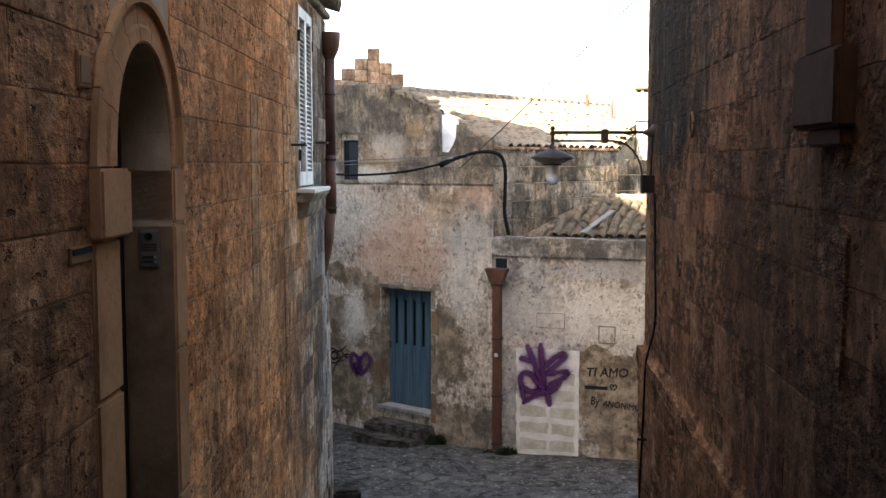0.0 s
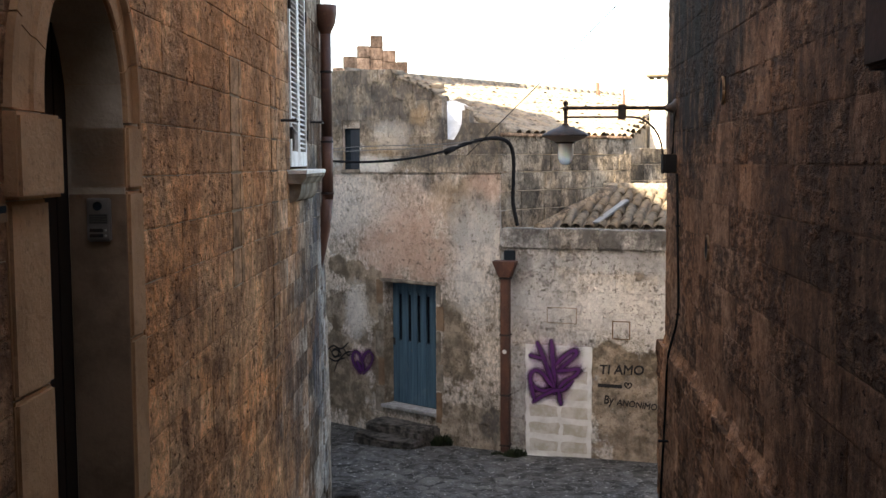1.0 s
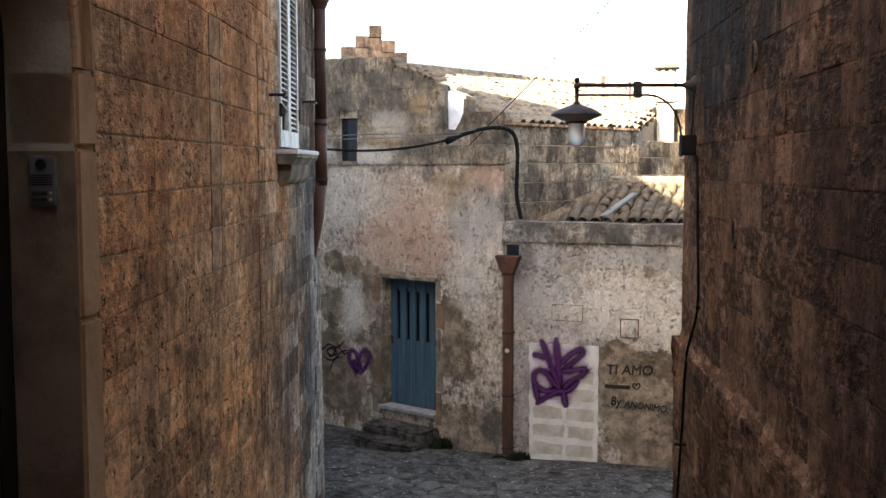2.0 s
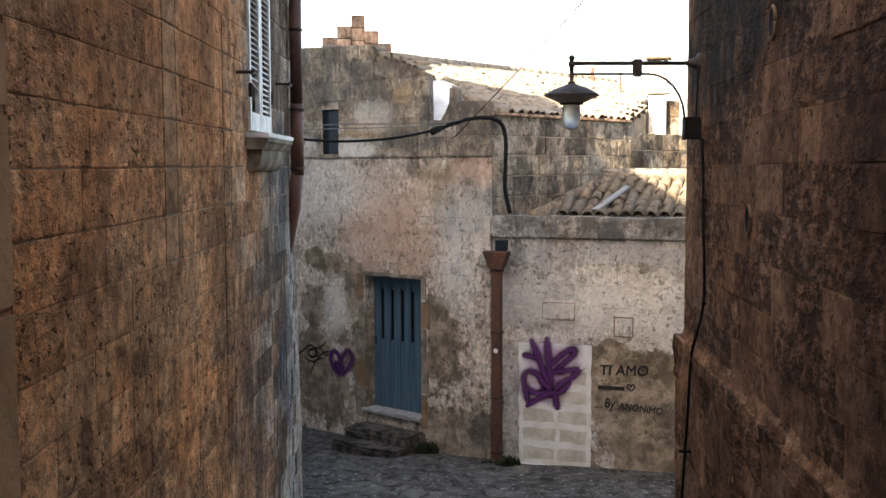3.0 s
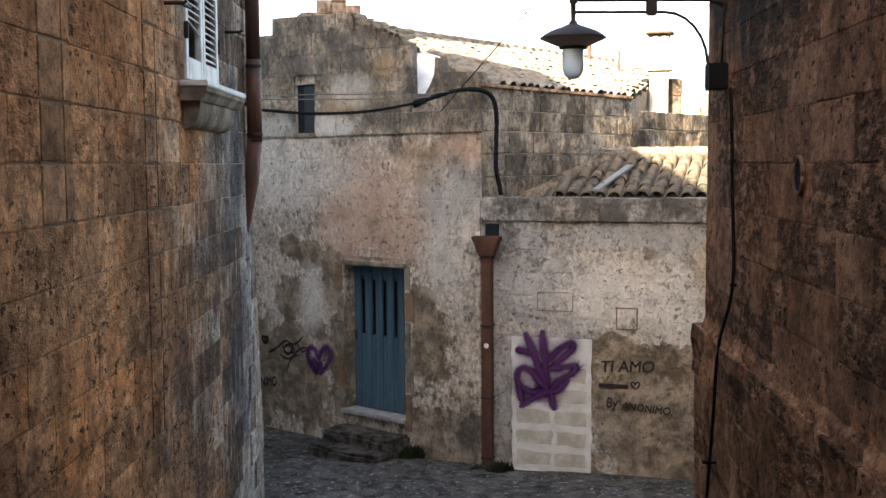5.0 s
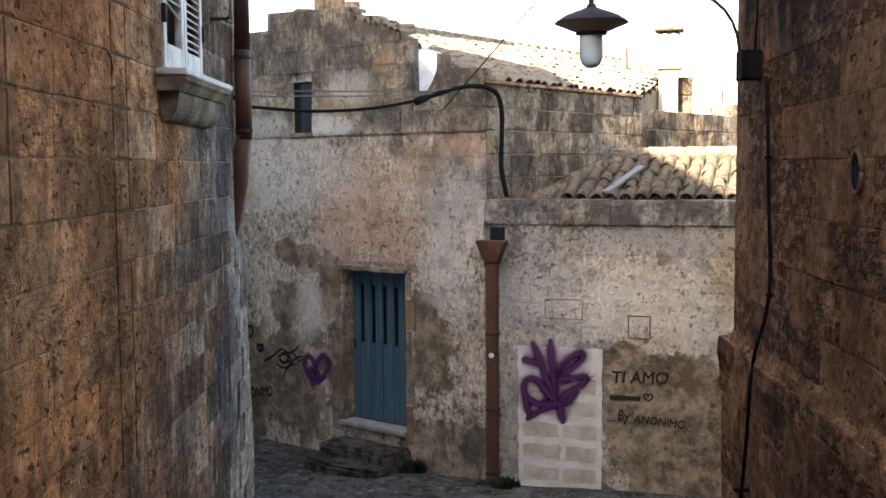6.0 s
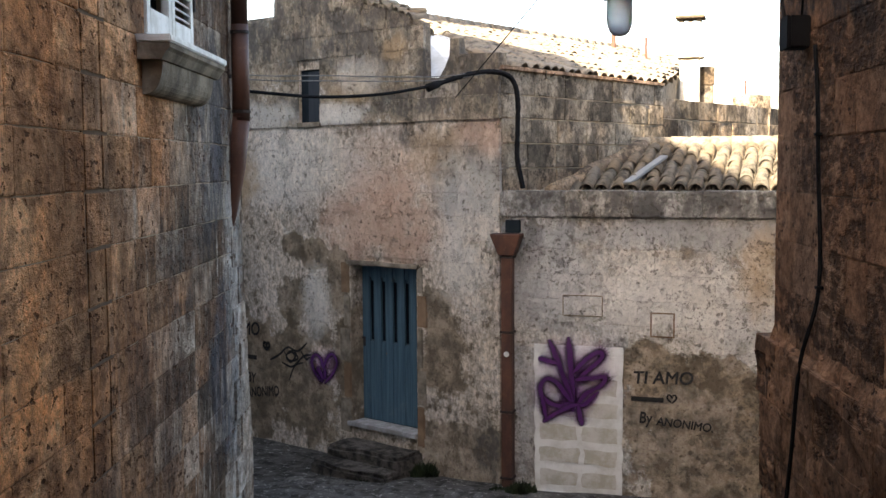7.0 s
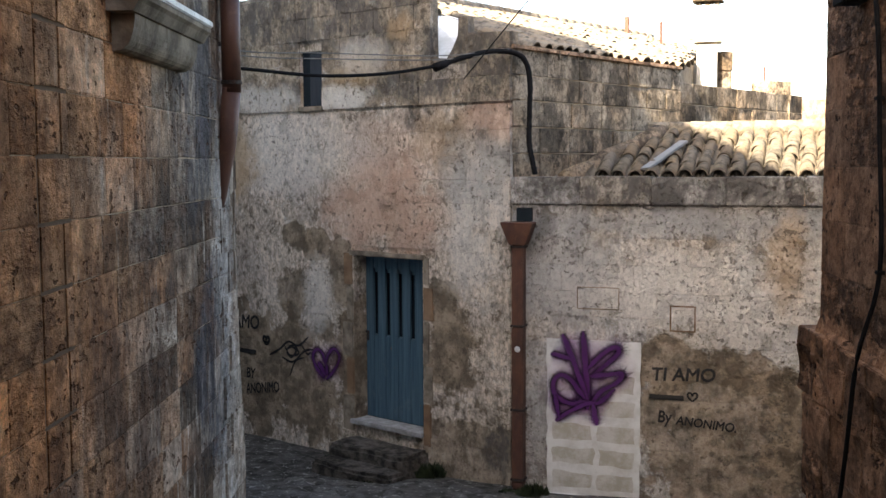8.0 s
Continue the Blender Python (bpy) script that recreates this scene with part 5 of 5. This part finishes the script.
for z in (LZ0 + 0.12, LZ0 + 0.95, LZ1 - 0.13):
    bm = bmesh.new()
    box(bm, LX0, LX1, 0.238, 0.27, z - 0.06, z + 0.06, 0.004)
    part("ledge_board", bm, "blue", door)
bm = bmesh.new()
box(bm, LX0 + 0.015, LX0 + 0.05, 0.183, 0.198, LZ0 + 0.93, LZ0 + 1.05, 0.003)
lathe(bm, [(0.0, 0.0), (0.011, 0.0), (0.011, 0.02), (0.0, 0.024)], 12, (LX0 + 0.032, 0.165, LZ0 + 1.03))
part("lock_plate", bm, "iron", door)
for i, (s0, s1, z0, z1, o) in enumerate([(DO0 - 0.17, DO0 - 0.004, -0.98, -0.57, .004), (DO0 - 0.12, DO0 - 0.004, -1.4, -0.985, .008), (DO0 - 0.2, DO0 - 0.004, -1.85, -1.405, .004), (DO0 - 0.13, DO0 - 0.004, -2.3, -1.855, .01), (DO0 - 0.2, DO0 - 0.004, -2.75, -2.305, .006),
                                         (DO1 + 0.004, DO1 + 0.11, -0.9, -0.57, .006), (DO1 + 0.004, DO1 + 0.17, -1.3, -0.905, .004), (DO1 + 0.004, DO1 + 0.1, -1.8, -1.305, .009), (DO1 + 0.004, DO1 + 0.16, -2.25, -1.805, .004), (DO1 + 0.004, DO1 + 0.12, -2.75, -2.255, .008)]):
    bm = bmesh.new()
    box(bm, s0, s1, -0.008 - o, 0.2, z0, z1 - 0.005, 0.014)
    for v in bm.verts:
        v.co += Vector((0.006 * noise.noise(v.co * 9), 0.008 * noise.noise(v.co * 8), 0))
    part("jamb_stone", bm, "render" if i % 3 == 0 else "sill", door)
bm = bmesh.new()
box(bm, DO0 - 0.06, DO1 + 0.05, -0.03, 0.22, DZ1 - 0.012, DZ1 + 0.045, 0.012)
bmesh.ops.subdivide_edges(bm, edges=[e for e in bm.edges if e.calc_length() > 0.3], cuts=6)
for v in bm.verts:
    v.co.z += 0.012 * noise.noise(v.co * 5)
part("lintel", bm, "sill", door, "worn thin stone lintel")
bm = bmesh.new()
box(bm, DO0 - 0.05, DO1 + 0.0, -0.05, 0.22, DZ0 - 0.035, DZ0 + 0.022, 0.008)
part("threshold", bm, "marble", door, "pale marble threshold")

for nm, s0, s1, o0, o1, zt, sd in (("upper", -2.32, -1.12, 0.0, 0.48, -2.79, 3.1), ("lower", -2.30, -1.06, 0.44, 0.80, -2.92, 7.7)):
    bm = bmesh.new()
    box(bm, s0, s1, -o1, -o0, -3.25, zt, 0.04)
    bmesh.ops.subdivide_edges(bm, edges=[e for e in bm.edges if e.calc_length() > 0.15], cuts=5, use_grid_fill=True)
    for v in bm.verts:
        p = v.co * 3.2 + Vector((sd, sd, sd))
        v.co += Vector((0.03 * noise.noise(p), 0.04 * noise.noise(p + Vector((5, 0, 0))), 0.03 * noise.noise(p + Vector((0, 7, 0)))))
    st = part("stone_step", bm, "step_stone", label="dark worn stone step before the blue door", m=wall_pose(FRONT))
    tagged(st, category="step", group="door steps")

# small upper window
w2 = new("window_2")
w2.matrix_basis = wall_pose(FRONT)
tagged(w2, "small deep window with a boarded grey panel", "window", kind="structure")
# near-black block fills the opening, painting in its shaded reveal
bm = bmesh.new()
box(bm, FW0 + 0.004, FW1 - 0.004, 0.055, 0.40, FWZ0 + 0.006, FWZ1 - 0.004)
part("dark_room", bm, "void", w2)
bm = bmesh.new()
box(bm, FW0 + 0.16, FW1 - 0.02, 0.025, 0.05, FWZ0 + 0.01, FWZ1 - 0.03, 0.004)
part("panel", bm, "dark_board", w2, "dull blue-grey wooden board")
bm = bmesh.new()
box(bm, FW0 - 0.02, FW1 + 0.02, -0.03, 0.25, FWZ0 - 0.06, FWZ0 + 0.004, 0.01)
part("sill", bm, "sill", w2)
bm = bmesh.new()
box(bm, -0.115, 0.115, -0.028, 0.0, -0.0, 0.022, 0.004)
box(bm, -0.10, 0.10, -0.016, 0.0, -0.12, -0.004, 0.004)
box(bm, -0.115, 0.115, -0.024, 0.0, -0.145, -0.122, 0.004)
ob = part("wall_tablet", bm, "front_plaster", label="small blank stone tablet above the door", m=wall_pose(FRONT) @ Matrix.Translation((-1.73, -0.004, 0.14)))
tagged(ob, category="tablet")

# ---------------------------------------------------------------- rain pipe with hopper
hp = new("rain_pipe")
hp.matrix_basis = wall_pose(YARD)
tagged(hp, "rust-brown square rain pipe with a hopper head", "downpipe")
CX = -0.02
bm = bmesh.new()
for z0, z1 in ((-2.92, -2.83), (-2.82, -2.09), (-2.08, -1.21), (-1.20, -0.36)):
    box(bm, CX - 0.062, CX + 0.062, -0.13, -0.01, z0, z1, 0.012)
part("pipe", bm, "pipe", hp)
bm = bmesh.new()
prof = [(-0.17, -0.125), (-0.165, -0.15), (-0.085, -0.36), (0.085, -0.36), (0.165, -0.15), (0.17, -0.125)]
f0 = [bm.verts.new((CX + x, -0.155 - 0.03 * (z > -0.3), z)) for x, z in prof]
f1 = [bm.verts.new((CX + x, -0.005, z)) for x, z in prof]
bm.faces.new(f0)
bm.faces.new(f1[::-1])
for i in range(len(prof)):
    k = (i + 1) % len(prof)
    bm.faces.new((f0[i], f1[i], f1[k], f0[k]))
bmesh.ops.bevel(bm, geom=bm.edges[:], offset=0.006, segments=1, affect='EDGES')
hopper = part("hopper", bm, "pipe", hp)
bm = bmesh.new()
box(bm, CX - 0.03, CX + 0.13, -0.06, 0.0, -0.12, 0.02, 0.006)
part("outlet", bm, "void", hopper, "black scupper outlet above the hopper")
for z in (-2.82, -2.08, -1.2, -0.38):
    bm = bmesh.new()
    box(bm, CX - 0.075, CX + 0.075, -0.138, 0.0, z - 0.012, z + 0.012, 0.004)
    part("strap", bm, "iron", hp)
bm = bmesh.new()
lathe(bm, [(0.0, 0.006), (0.02, 0.006), (0.03, 0.002), (0.032, -0.004)], 16)
part("round_sticker", bm, "shutter", hp, "small white round disc", m=Matrix.Translation((CX, -0.133, -1.44)) @ pose(0, 0, 0, 90))

# black conduit and wires strung to the corner
bm = bmesh.new()
thin = curve_pts([(-3.58, 14.25, 1.55), (-2.4, 14.1, 1.40), (-1.3, 14.6, 1.322), (-0.69, 15.05, 1.297), (-0.1, 15.45, 1.345), (0.45, 15.84, 1.46)], 6)
tube(bm, thin, 0.016, 8)
cd = new("power_conduit")
tagged(cd, "thick black power conduit strung to the house corner", "cable")
part("cable", bm, "cable", cd, smooth=True)
bm = bmesh.new()
thick = curve_pts([(0.417, 15.814, 1.447), (0.62, 15.95, 1.53), (0.86, 16.07, 1.60), (1.08, 16.17, 1.63), (1.25, 16.22, 1.60), (1.34, 16.24, 1.50), (1.375, 16.25, 1.3), (1.37, 16.24, 1.0), (1.365, 16.23, 0.7), (1.40, 16.23, 0.5), (1.43, 16.24, 0.36)], 6)
n = len(thick)
tube(bm, thick, [0.027 + 0.003 * (i % 2) for i in range(n)], 10)
tube(bm, [(0.38, 15.79, 1.43), (0.50, 15.87, 1.483)], [0.045, 0.038], 12)
part("sleeve", bm, "cable", cd, "thick ribbed black sleeve", True)
for lift in (0.15, 0.11):
    bm = bmesh.new()
    tube(bm, curve_pts([(-3.58, 14.25, 1.55 + lift), (-2.4, 14.1, 1.42 + lift), (-1.3, 14.6, 1.325 + lift), (-0.69, 15.05, 1.31 + lift * 1.3), (0.42, 15.81, 1.40 + lift), (1.15, 16.2, 1.55 + lift * 0.7)], 6), 0.0055, 6)
    ob = part("thin_wire", bm, "wire", label="thin grey wire strung beside the conduit", smooth=True)
    tagged(ob, category="wire", group="strung wires")
bm = bmesh.new()
tube(bm, curve_pts([(0.70, 16.585, 1.382), (1.46, 13.81, 2.20), (2.30, 10.75, 3.14)], 8), 0.0065, 6)
ob = part("thin_wire", bm, "cable", label="thin dark wire crossing the sky to the parapet", smooth=True)
tagged(ob, category="wire", group="strung wires")

# ---------------------------------------------------------------- walled-up doorway, tablets, paint
inf = new("walled_up_doorway")
inf.matrix_basis = wall_pose(YARD)
tagged(inf, "walled-up doorway of pale blocks smeared with whitewash", "masonry", kind="structure")
rnd = random.Random(91)
bm = bmesh.new()
coat = [(0.27 + 0.48 * k / 6 * 2, -3.2) for k in range(7)] + [(1.23, -3.2 + 1.87 * k / 16) for k in range(1, 17)] + [(1.23 - 0.96 * k / 10, -1.33) for k in range(1, 11)] + [(0.27, -1.33 - 1.87 * k / 16) for k in range(1, 16)]
slab(bm, [(a + 0.022 * noise.noise((a * 9, z * 7, 4.0)), z + 0.02 * noise.noise((a * 8, z * 9, 1.0))) for a, z in coat], [], -0.020, -0.002)
part("render_coat", bm, "limewash", inf, "smeared whitewash")
z = -2.92
row = 0
while z < -1.5:
    s = 0.30
    cuts = [0.30, 0.76 + 0.03 * (row % 2), 1.20]
    for a, b in zip(cuts, cuts[1:]):
        bm = bmesh.new()
        box(bm, a + 0.03, b - 0.03, -0.0245, -0.005, z + 0.04, z + 0.21, 0.004)
        bmesh.ops.subdivide_edges(bm, edges=[e for e in bm.edges if e.calc_length() > 0.1], cuts=5)
        for v in bm.verts:
            v.co += Vector((0.03 * noise.noise(v.co * 9), 0, 0.03 * noise.noise(v.co * 6 + Vector((1, 2, 3)))))
        part("block", bm, "infill" if z < -1.75 else "limewash", inf)
    z += 0.255
    row += 1
bm = bmesh.new()
tube(bm, [(0.27, -0.03, -2.955), (0.8, -0.032, -2.95), (1.24, -0.03, -2.945)], 0.012, 6)
part("edge_strip", bm, "limewash", inf, "white strip along the foot")


def tablet(s0, s1, z0, z1, frame_w, label):
    tb = new("wall_tablet")
    tb.matrix_basis = wall_pose(YARD)
    tagged(tb, label, "tablet")
    bm = bmesh.new()
    box(bm, s0, s1, -0.009, 0.004, z0, z1, 0.004)
    part("plate", bm, "yard_plaster", tb)
    for a, b, c, d in ((s0 - frame_w, s0 - 0.002, z0 - frame_w, z1 + frame_w), (s1 + 0.002, s1 + frame_w, z0 - frame_w, z1 + frame_w), (s0, s1, z1 + 0.002, z1 + frame_w), (s0, s1, z0 - frame_w, z0 - 0.002)):
        bm = bmesh.new()
        box(bm, a, b, -0.013, 0.004, c, d, 0.003)
        part("edge", bm, "render", tb)


tablet(0.585, 1.0, -1.0, -0.79, 0.008, "blank rectangular stone let into the yard wall")
tablet(1.53, 1.75, -1.185, -0.955, 0.016, "small square framed tablet on the yard wall")


def stroke(bm, pts, width, y, uvl, wob=0.0):
    """A ribbon of paint along points (s, z), with v across it."""
    p = curve_pts([(a, 0, b) for a, b in pts], 7)
    left, right = [], []
    for i, q in enumerate(p):
        d = p[min(i + 1, len(p) - 1)] - p[max(i - 1, 0)]
        d.normalize()
        nrm = Vector((-d.z, 0, d.x))
        w = width / 2 * (1 + wob * noise.noise(q * 9)) * min(1.0, 0.35 + 0.3 * min(i, len(p) - 1 - i))
        left.append(bm.verts.new((q.x + nrm.x * w, y, q.z + nrm.z * w)))
        right.append(bm.verts.new((q.x - nrm.x * w, y, q.z - nrm.z * w)))
    for i in range(len(p) - 1):
        f = bm.faces.new((left[i], left[i + 1], right[i + 1], right[i]))
        for lp, v in zip(f.loops, (0.98, 0.98, 0.02, 0.02)):
            lp[uvl].uv = (i / len(p), v)


def graffiti(name, fr, strokes, mat, y, label):
    g = new(name)
    g.matrix_basis = wall_pose(fr)
    tagged(g, label, "graffiti")
    for i, (pts, w) in enumerate(strokes):
        bm = bmesh.new()
        uvl = bm.loops.layers.uv.new("UVMap")
        stroke(bm, pts, w, y - 0.0012 * i, uvl, 0.25)
        part("stroke", bm, mat, g)
        if mat == "purple":
            bm = bmesh.new()
            uvl = bm.loops.layers.uv.new("UVMap")
            stroke(bm, pts, w * 2.3, y + 0.002 - 0.0001 * i, uvl, 0.4)
            part("overspray", bm, "purple_mist", g)
    return g


graffiti("purple_tag", YARD, [
    ([(0.65, -1.23), (0.67, -1.55), (0.69, -1.84), (0.69, -2.05)], 0.17), ([(0.44, -1.27), (0.54, -1.53), (0.65, -1.82), (0.69, -1.99)], 0.15),
    ([(0.31, -1.48), (0.41, -1.50), (0.52, -1.53)], 0.11), ([(0.69, -1.62), (0.86, -1.45), (0.98, -1.38), (1.01, -1.44), (0.88, -1.57), (0.73, -1.71)], 0.12),
    ([(0.72, -1.69), (0.89, -1.67), (1.04, -1.65), (1.0, -1.74), (0.84, -1.84), (0.74, -1.97)], 0.12), ([(0.67, -1.94), (0.53, -1.75), (0.41, -1.70), (0.34, -1.79), (0.37, -1.92), (0.52, -1.99), (0.70, -1.96)], 0.13),
    ([(0.36, -2.18), (0.52, -2.07), (0.69, -1.98), (0.82, -1.96), (0.98, -1.81)], 0.11), ([(0.76, -1.97), (0.79, -2.20)], 0.15), ([(0.36, -1.9), (0.4, -2.15)], 0.13)],
    "purple", -0.032, "purple spray-painted scribble on the whitewashed doorway")
graffiti("purple_heart", FRONT, [
    ([(-2.84, -2.17), (-2.99, -2.05), (-3.05, -1.91), (-2.98, -1.82), (-2.88, -1.86), (-2.83, -1.99)], 0.11), ([(-2.83, -1.97), (-2.75, -1.83), (-2.66, -1.78), (-2.58, -1.87), (-2.65, -2.02), (-2.82, -2.18)], 0.09),
    ([(-2.95, -1.97), (-2.86, -2.08), (-2.80, -2.12)], 0.17), ([(-2.80, -1.98), (-2.80, -2.12)], 0.14)], "purple", -0.018, "purple spray-painted heart beside the blue door")
graffiti("black_scribble", FRONT, [
    ([(-3.88, -1.99), (-3.69, -1.90), (-3.51, -1.78), (-3.32, -1.81), (-3.13, -1.68)], 0.035), ([(-3.64, -1.99), (-3.43, -2.03), (-3.21, -1.87), (-3.05, -1.83)], 0.035),
    ([(-3.58, -1.84), (-3.48, -1.95), (-3.32, -1.91), (-3.40, -1.81), (-3.5, -1.87)], 0.035), ([(-3.49, -2.22), (-3.38, -2.02), (-3.21, -1.95)], 0.03),
    ([(-3.55, -1.9), (-3.46, -1.83), (-3.36, -1.88), (-3.45, -1.97), (-3.55, -1.92)], 0.04), ([(-3.25, -1.8), (-3.15, -1.9), (-3.08, -1.86)], 0.03)], "black_spray", -0.014, "black scribbled tag beside the heart")
HEART = [(0.0, -0.06), (-0.055, 0.0), (-0.05, 0.045), (-0.018, 0.045), (0.0, 0.015), (0.018, 0.045), (0.05, 0.045), (0.055, 0.0), (0.0, -0.06)]
graffiti("small_heart", FRONT, [([(-3.94 + a, -1.81 + b) for a, b in HEART], 0.05), ([(-3.95, -1.81), (-3.93, -1.84)], 0.07)], "black_spray", -0.014, "small black painted heart")
graffiti("small_heart", YARD, [([(1.745 + a * 0.8, -1.845 + b * 0.8) for a, b in HEART], 0.022)], "black_spray", -0.012, "small black outlined heart")


def lettering(fr, text, s, z, size, turn, label, y=-0.012, squeeze=1.0):
    cu = bpy.data.curves.new("lettering", 'FONT')
    cu.body, cu.size, cu.shear, cu.extrude, cu.bevel_depth, cu.bevel_resolution = text, size, 0.12, 0.0008, 0.02 * size, 0
    tmp = new("lettering", cu)
    deps = bpy.context.evaluated_depsgraph_get()
    me = bpy.data.meshes.new_from_object(tmp.evaluated_get(deps))
    bpy.data.objects.remove(tmp)
    me.materials.clear()
    me.materials.append(M["ink"])
    for v in me.vertices:
        v.co.z = 0.0012 if v.co.z > 0 else 0.0
    ob = new("lettering", me)
    ob.matrix_basis = wall_pose(fr) @ Matrix.Translation((s, y, z)) @ Euler((0, radians(turn), 0)).to_matrix().to_4x4() @ pose(0, 0, 0, 90) @ Matrix.Diagonal((squeeze, 1, 1, 1))
    return tagged(ob, label, "graffiti")


def bar(fr, s0, s1, z, h, label, y=-0.012):
    bm = bmesh.new()
    box(bm, s0, s1, y - 0.001, y, z - h / 2, z + h / 2, 0.0)
    ob = part("written_bar", bm, "ink", label=label, m=wall_pose(fr))
    return tagged(ob, category="graffiti")


lettering(YARD, "TI AMO", 1.335, -1.70, 0.185, -2, "black hand-painted words on the yard wall")
bar(YARD, 1.32, 1.66, -1.865, 0.05, "black painted bar on the yard wall")
lettering(YARD, "By", 1.40, -2.12, 0.17, 1, "black hand-painted word on the yard wall", squeeze=0.8)
lettering(YARD, "ANONIMO.", 1.585, -2.13, 0.125, 4, "black hand-painted word low on the yard wall", squeeze=0.92)
lettering(FRONT, "TI AMO", -4.86, -1.70, 0.25, -2, "black hand-painted words on the house front", squeeze=0.92)
bar(FRONT, -4.62, -4.15, -1.99, 0.06, "black painted bar on the house front")
lettering(FRONT, "BY", -4.36, -2.34, 0.19, 0, "black hand-painted word on the house front", squeeze=0.8)
lettering(FRONT, "ANONIMO", -4.36, -2.56, 0.19, -9, "black hand-painted word low on the house front", squeeze=0.72)


# ---------------------------------------------------------------- weeds and stones at the foot of the walls
def weed(place, spread, height, n, seed):
    rnd = random.Random(seed)
    bm = bmesh.new()
    for i in range(n):
        a, r = rnd.uniform(0, 6.28), spread * rnd.random() ** 0.6
        base = Vector((r * math.cos(a), r * math.sin(a) * 0.6, 0))
        h = height * (1 - 0.6 * r / spread) * rnd.uniform(0.5, 1.1)
        lean = Vector((rnd.uniform(-.5, .5), rnd.uniform(-.5, .5), 1)).normalized()
        tip = base + lean * h
        side = lean.cross(Vector((math.cos(a + 1), math.sin(a + 1), 0.1))).normalized() * rnd.uniform(0.006, 0.014)
        m0 = base + lean * h * 0.55
        vs = [bm.verts.new(p) for p in (base - side * 0.4, base + side * 0.4, m0 + side, tip, m0 - side)]
        bm.faces.new(vs)
    ob = part("weed", bm, "weed", label="dark green weed growing at the foot of the wall", m=Matrix.Translation(place))
    return tagged(ob, category="weed", group="weeds at the wall")


for fr, s, out, sp, h, n, sd in ((FRONT, -1.0, 0.16, 0.17, 0.24, 420, 1), (YARD, 0.17, 0.22, 0.17, 0.17, 380, 2), (FRONT, -2.5, 0.3, 0.1, 0.10, 120, 3), (FRONT, -1.32, 0.72, 0.14, 0.07, 120, 4), (YARD, -0.12, 0.2, 0.08, 0.08, 80, 5)):
    p = at(fr, s, 0, out)
    weed((p.x, p.y, ground_z(p.x, p.y) + 0.0), sp, h, n, sd)

bm = bmesh.new()
box(bm, -0.16, 0.16, -0.2, 0.2, -0.3, 0.22, 0.03)
for v in bm.verts:
    v.co += Vector((0.02 * noise.noise(v.co * 6), 0.02 * noise.noise(v.co * 5 + Vector((1, 4, 2))), 0.02 * noise.noise(v.co * 4)))
ob = part("corner_stone", bm, "step_stone", label="dark squared guard stone at the foot of the corner", m=pose(-0.80, 12.25, ground_z(0, 12.25), 0, 0, 8))
tagged(ob, category="stone")

# unseen cover added over the near alley, keeping sky light off its walls
closing("ceiling", -6, 8, -9.5, 1.9, 3.46, 3.9, "render", "unseen cover added over the near alley to keep it dim")

# ---------------------------------------------------------------- paving stones
rnd = random.Random(101)
pave = [bmesh.new() for _ in range(5)]
pave_mesh = []
for k, b in enumerate(pave):
    n = rnd.choice((5, 6, 6, 7))
    ang = sorted((i + rnd.uniform(-.3, .3)) * 2 * math.pi / n for i in range(n))
    top = [b.verts.new((0.44 * math.cos(a) * rnd.uniform(.85, 1.15), 0.44 * math.sin(a) * rnd.uniform(.85, 1.15), rnd.uniform(-.1, .1))) for a in ang]
    low = [b.verts.new((v.co.x * 1.14, v.co.y * 1.14, -0.5)) for v in top]
    mid = b.verts.new((0, 0, rnd.uniform(0, .25)))
    for i in range(n):
        j = (i + 1) % n
        b.faces.new((mid, top[i], top[j]))
        b.faces.new((top[j], top[i], low[i], low[j]))
    pave_mesh.append(mesh_of(b, "paving_stone", "paving"))
count = 0
vs, fs = [], []
for j in range(24):
    for i in range(26):
        y = 12.4 + j * 0.27 + rnd.uniform(-.06, .06)
        x = -2.4 + i * 0.30 + (0.15 if j % 2 else 0) + rnd.uniform(-.06, .06)
        q = wall_pose(FRONT).inverted() @ Vector((x, y, 0))
        q2 = wall_pose(YARD).inverted() @ Vector((x, y, 0))
        if q.y > -0.12 or q2.y > -0.12 or (y < 13.5 and x < -0.9) or rnd.random() < 0.22:
            continue
        m = Matrix.LocRotScale((x, y, ground_z(x, y) + 0.004 + rnd.uniform(-.008, .012)), Euler((rnd.uniform(-.05, .05), rnd.uniform(-.05, .05), rnd.uniform(0, 6.28))), (rnd.uniform(.16, .48), rnd.uniform(.14, .34), rnd.uniform(.03, .07)))
        if count < 290 and -1.6 < x < 3.2:
            ob = new("paving_stone", pave_mesh[rnd.randrange(5)])
            ob.parent = ground
            ob.matrix_basis = m
            count += 1
        else:
            me, base = pave_mesh[rnd.randrange(5)], len(vs)
            vs += [tuple(m @ v.co) for v in me.vertices]
            fs += [[base + k for k in p.vertices] for p in me.polygons]
me = bpy.data.meshes.new("paving_rest")
me.from_pydata(vs, [], fs)
me.materials.append(M["paving"])
ob = new("paving_rest", me)
ob.parent = ground
tagged(ob, kind="stuff")
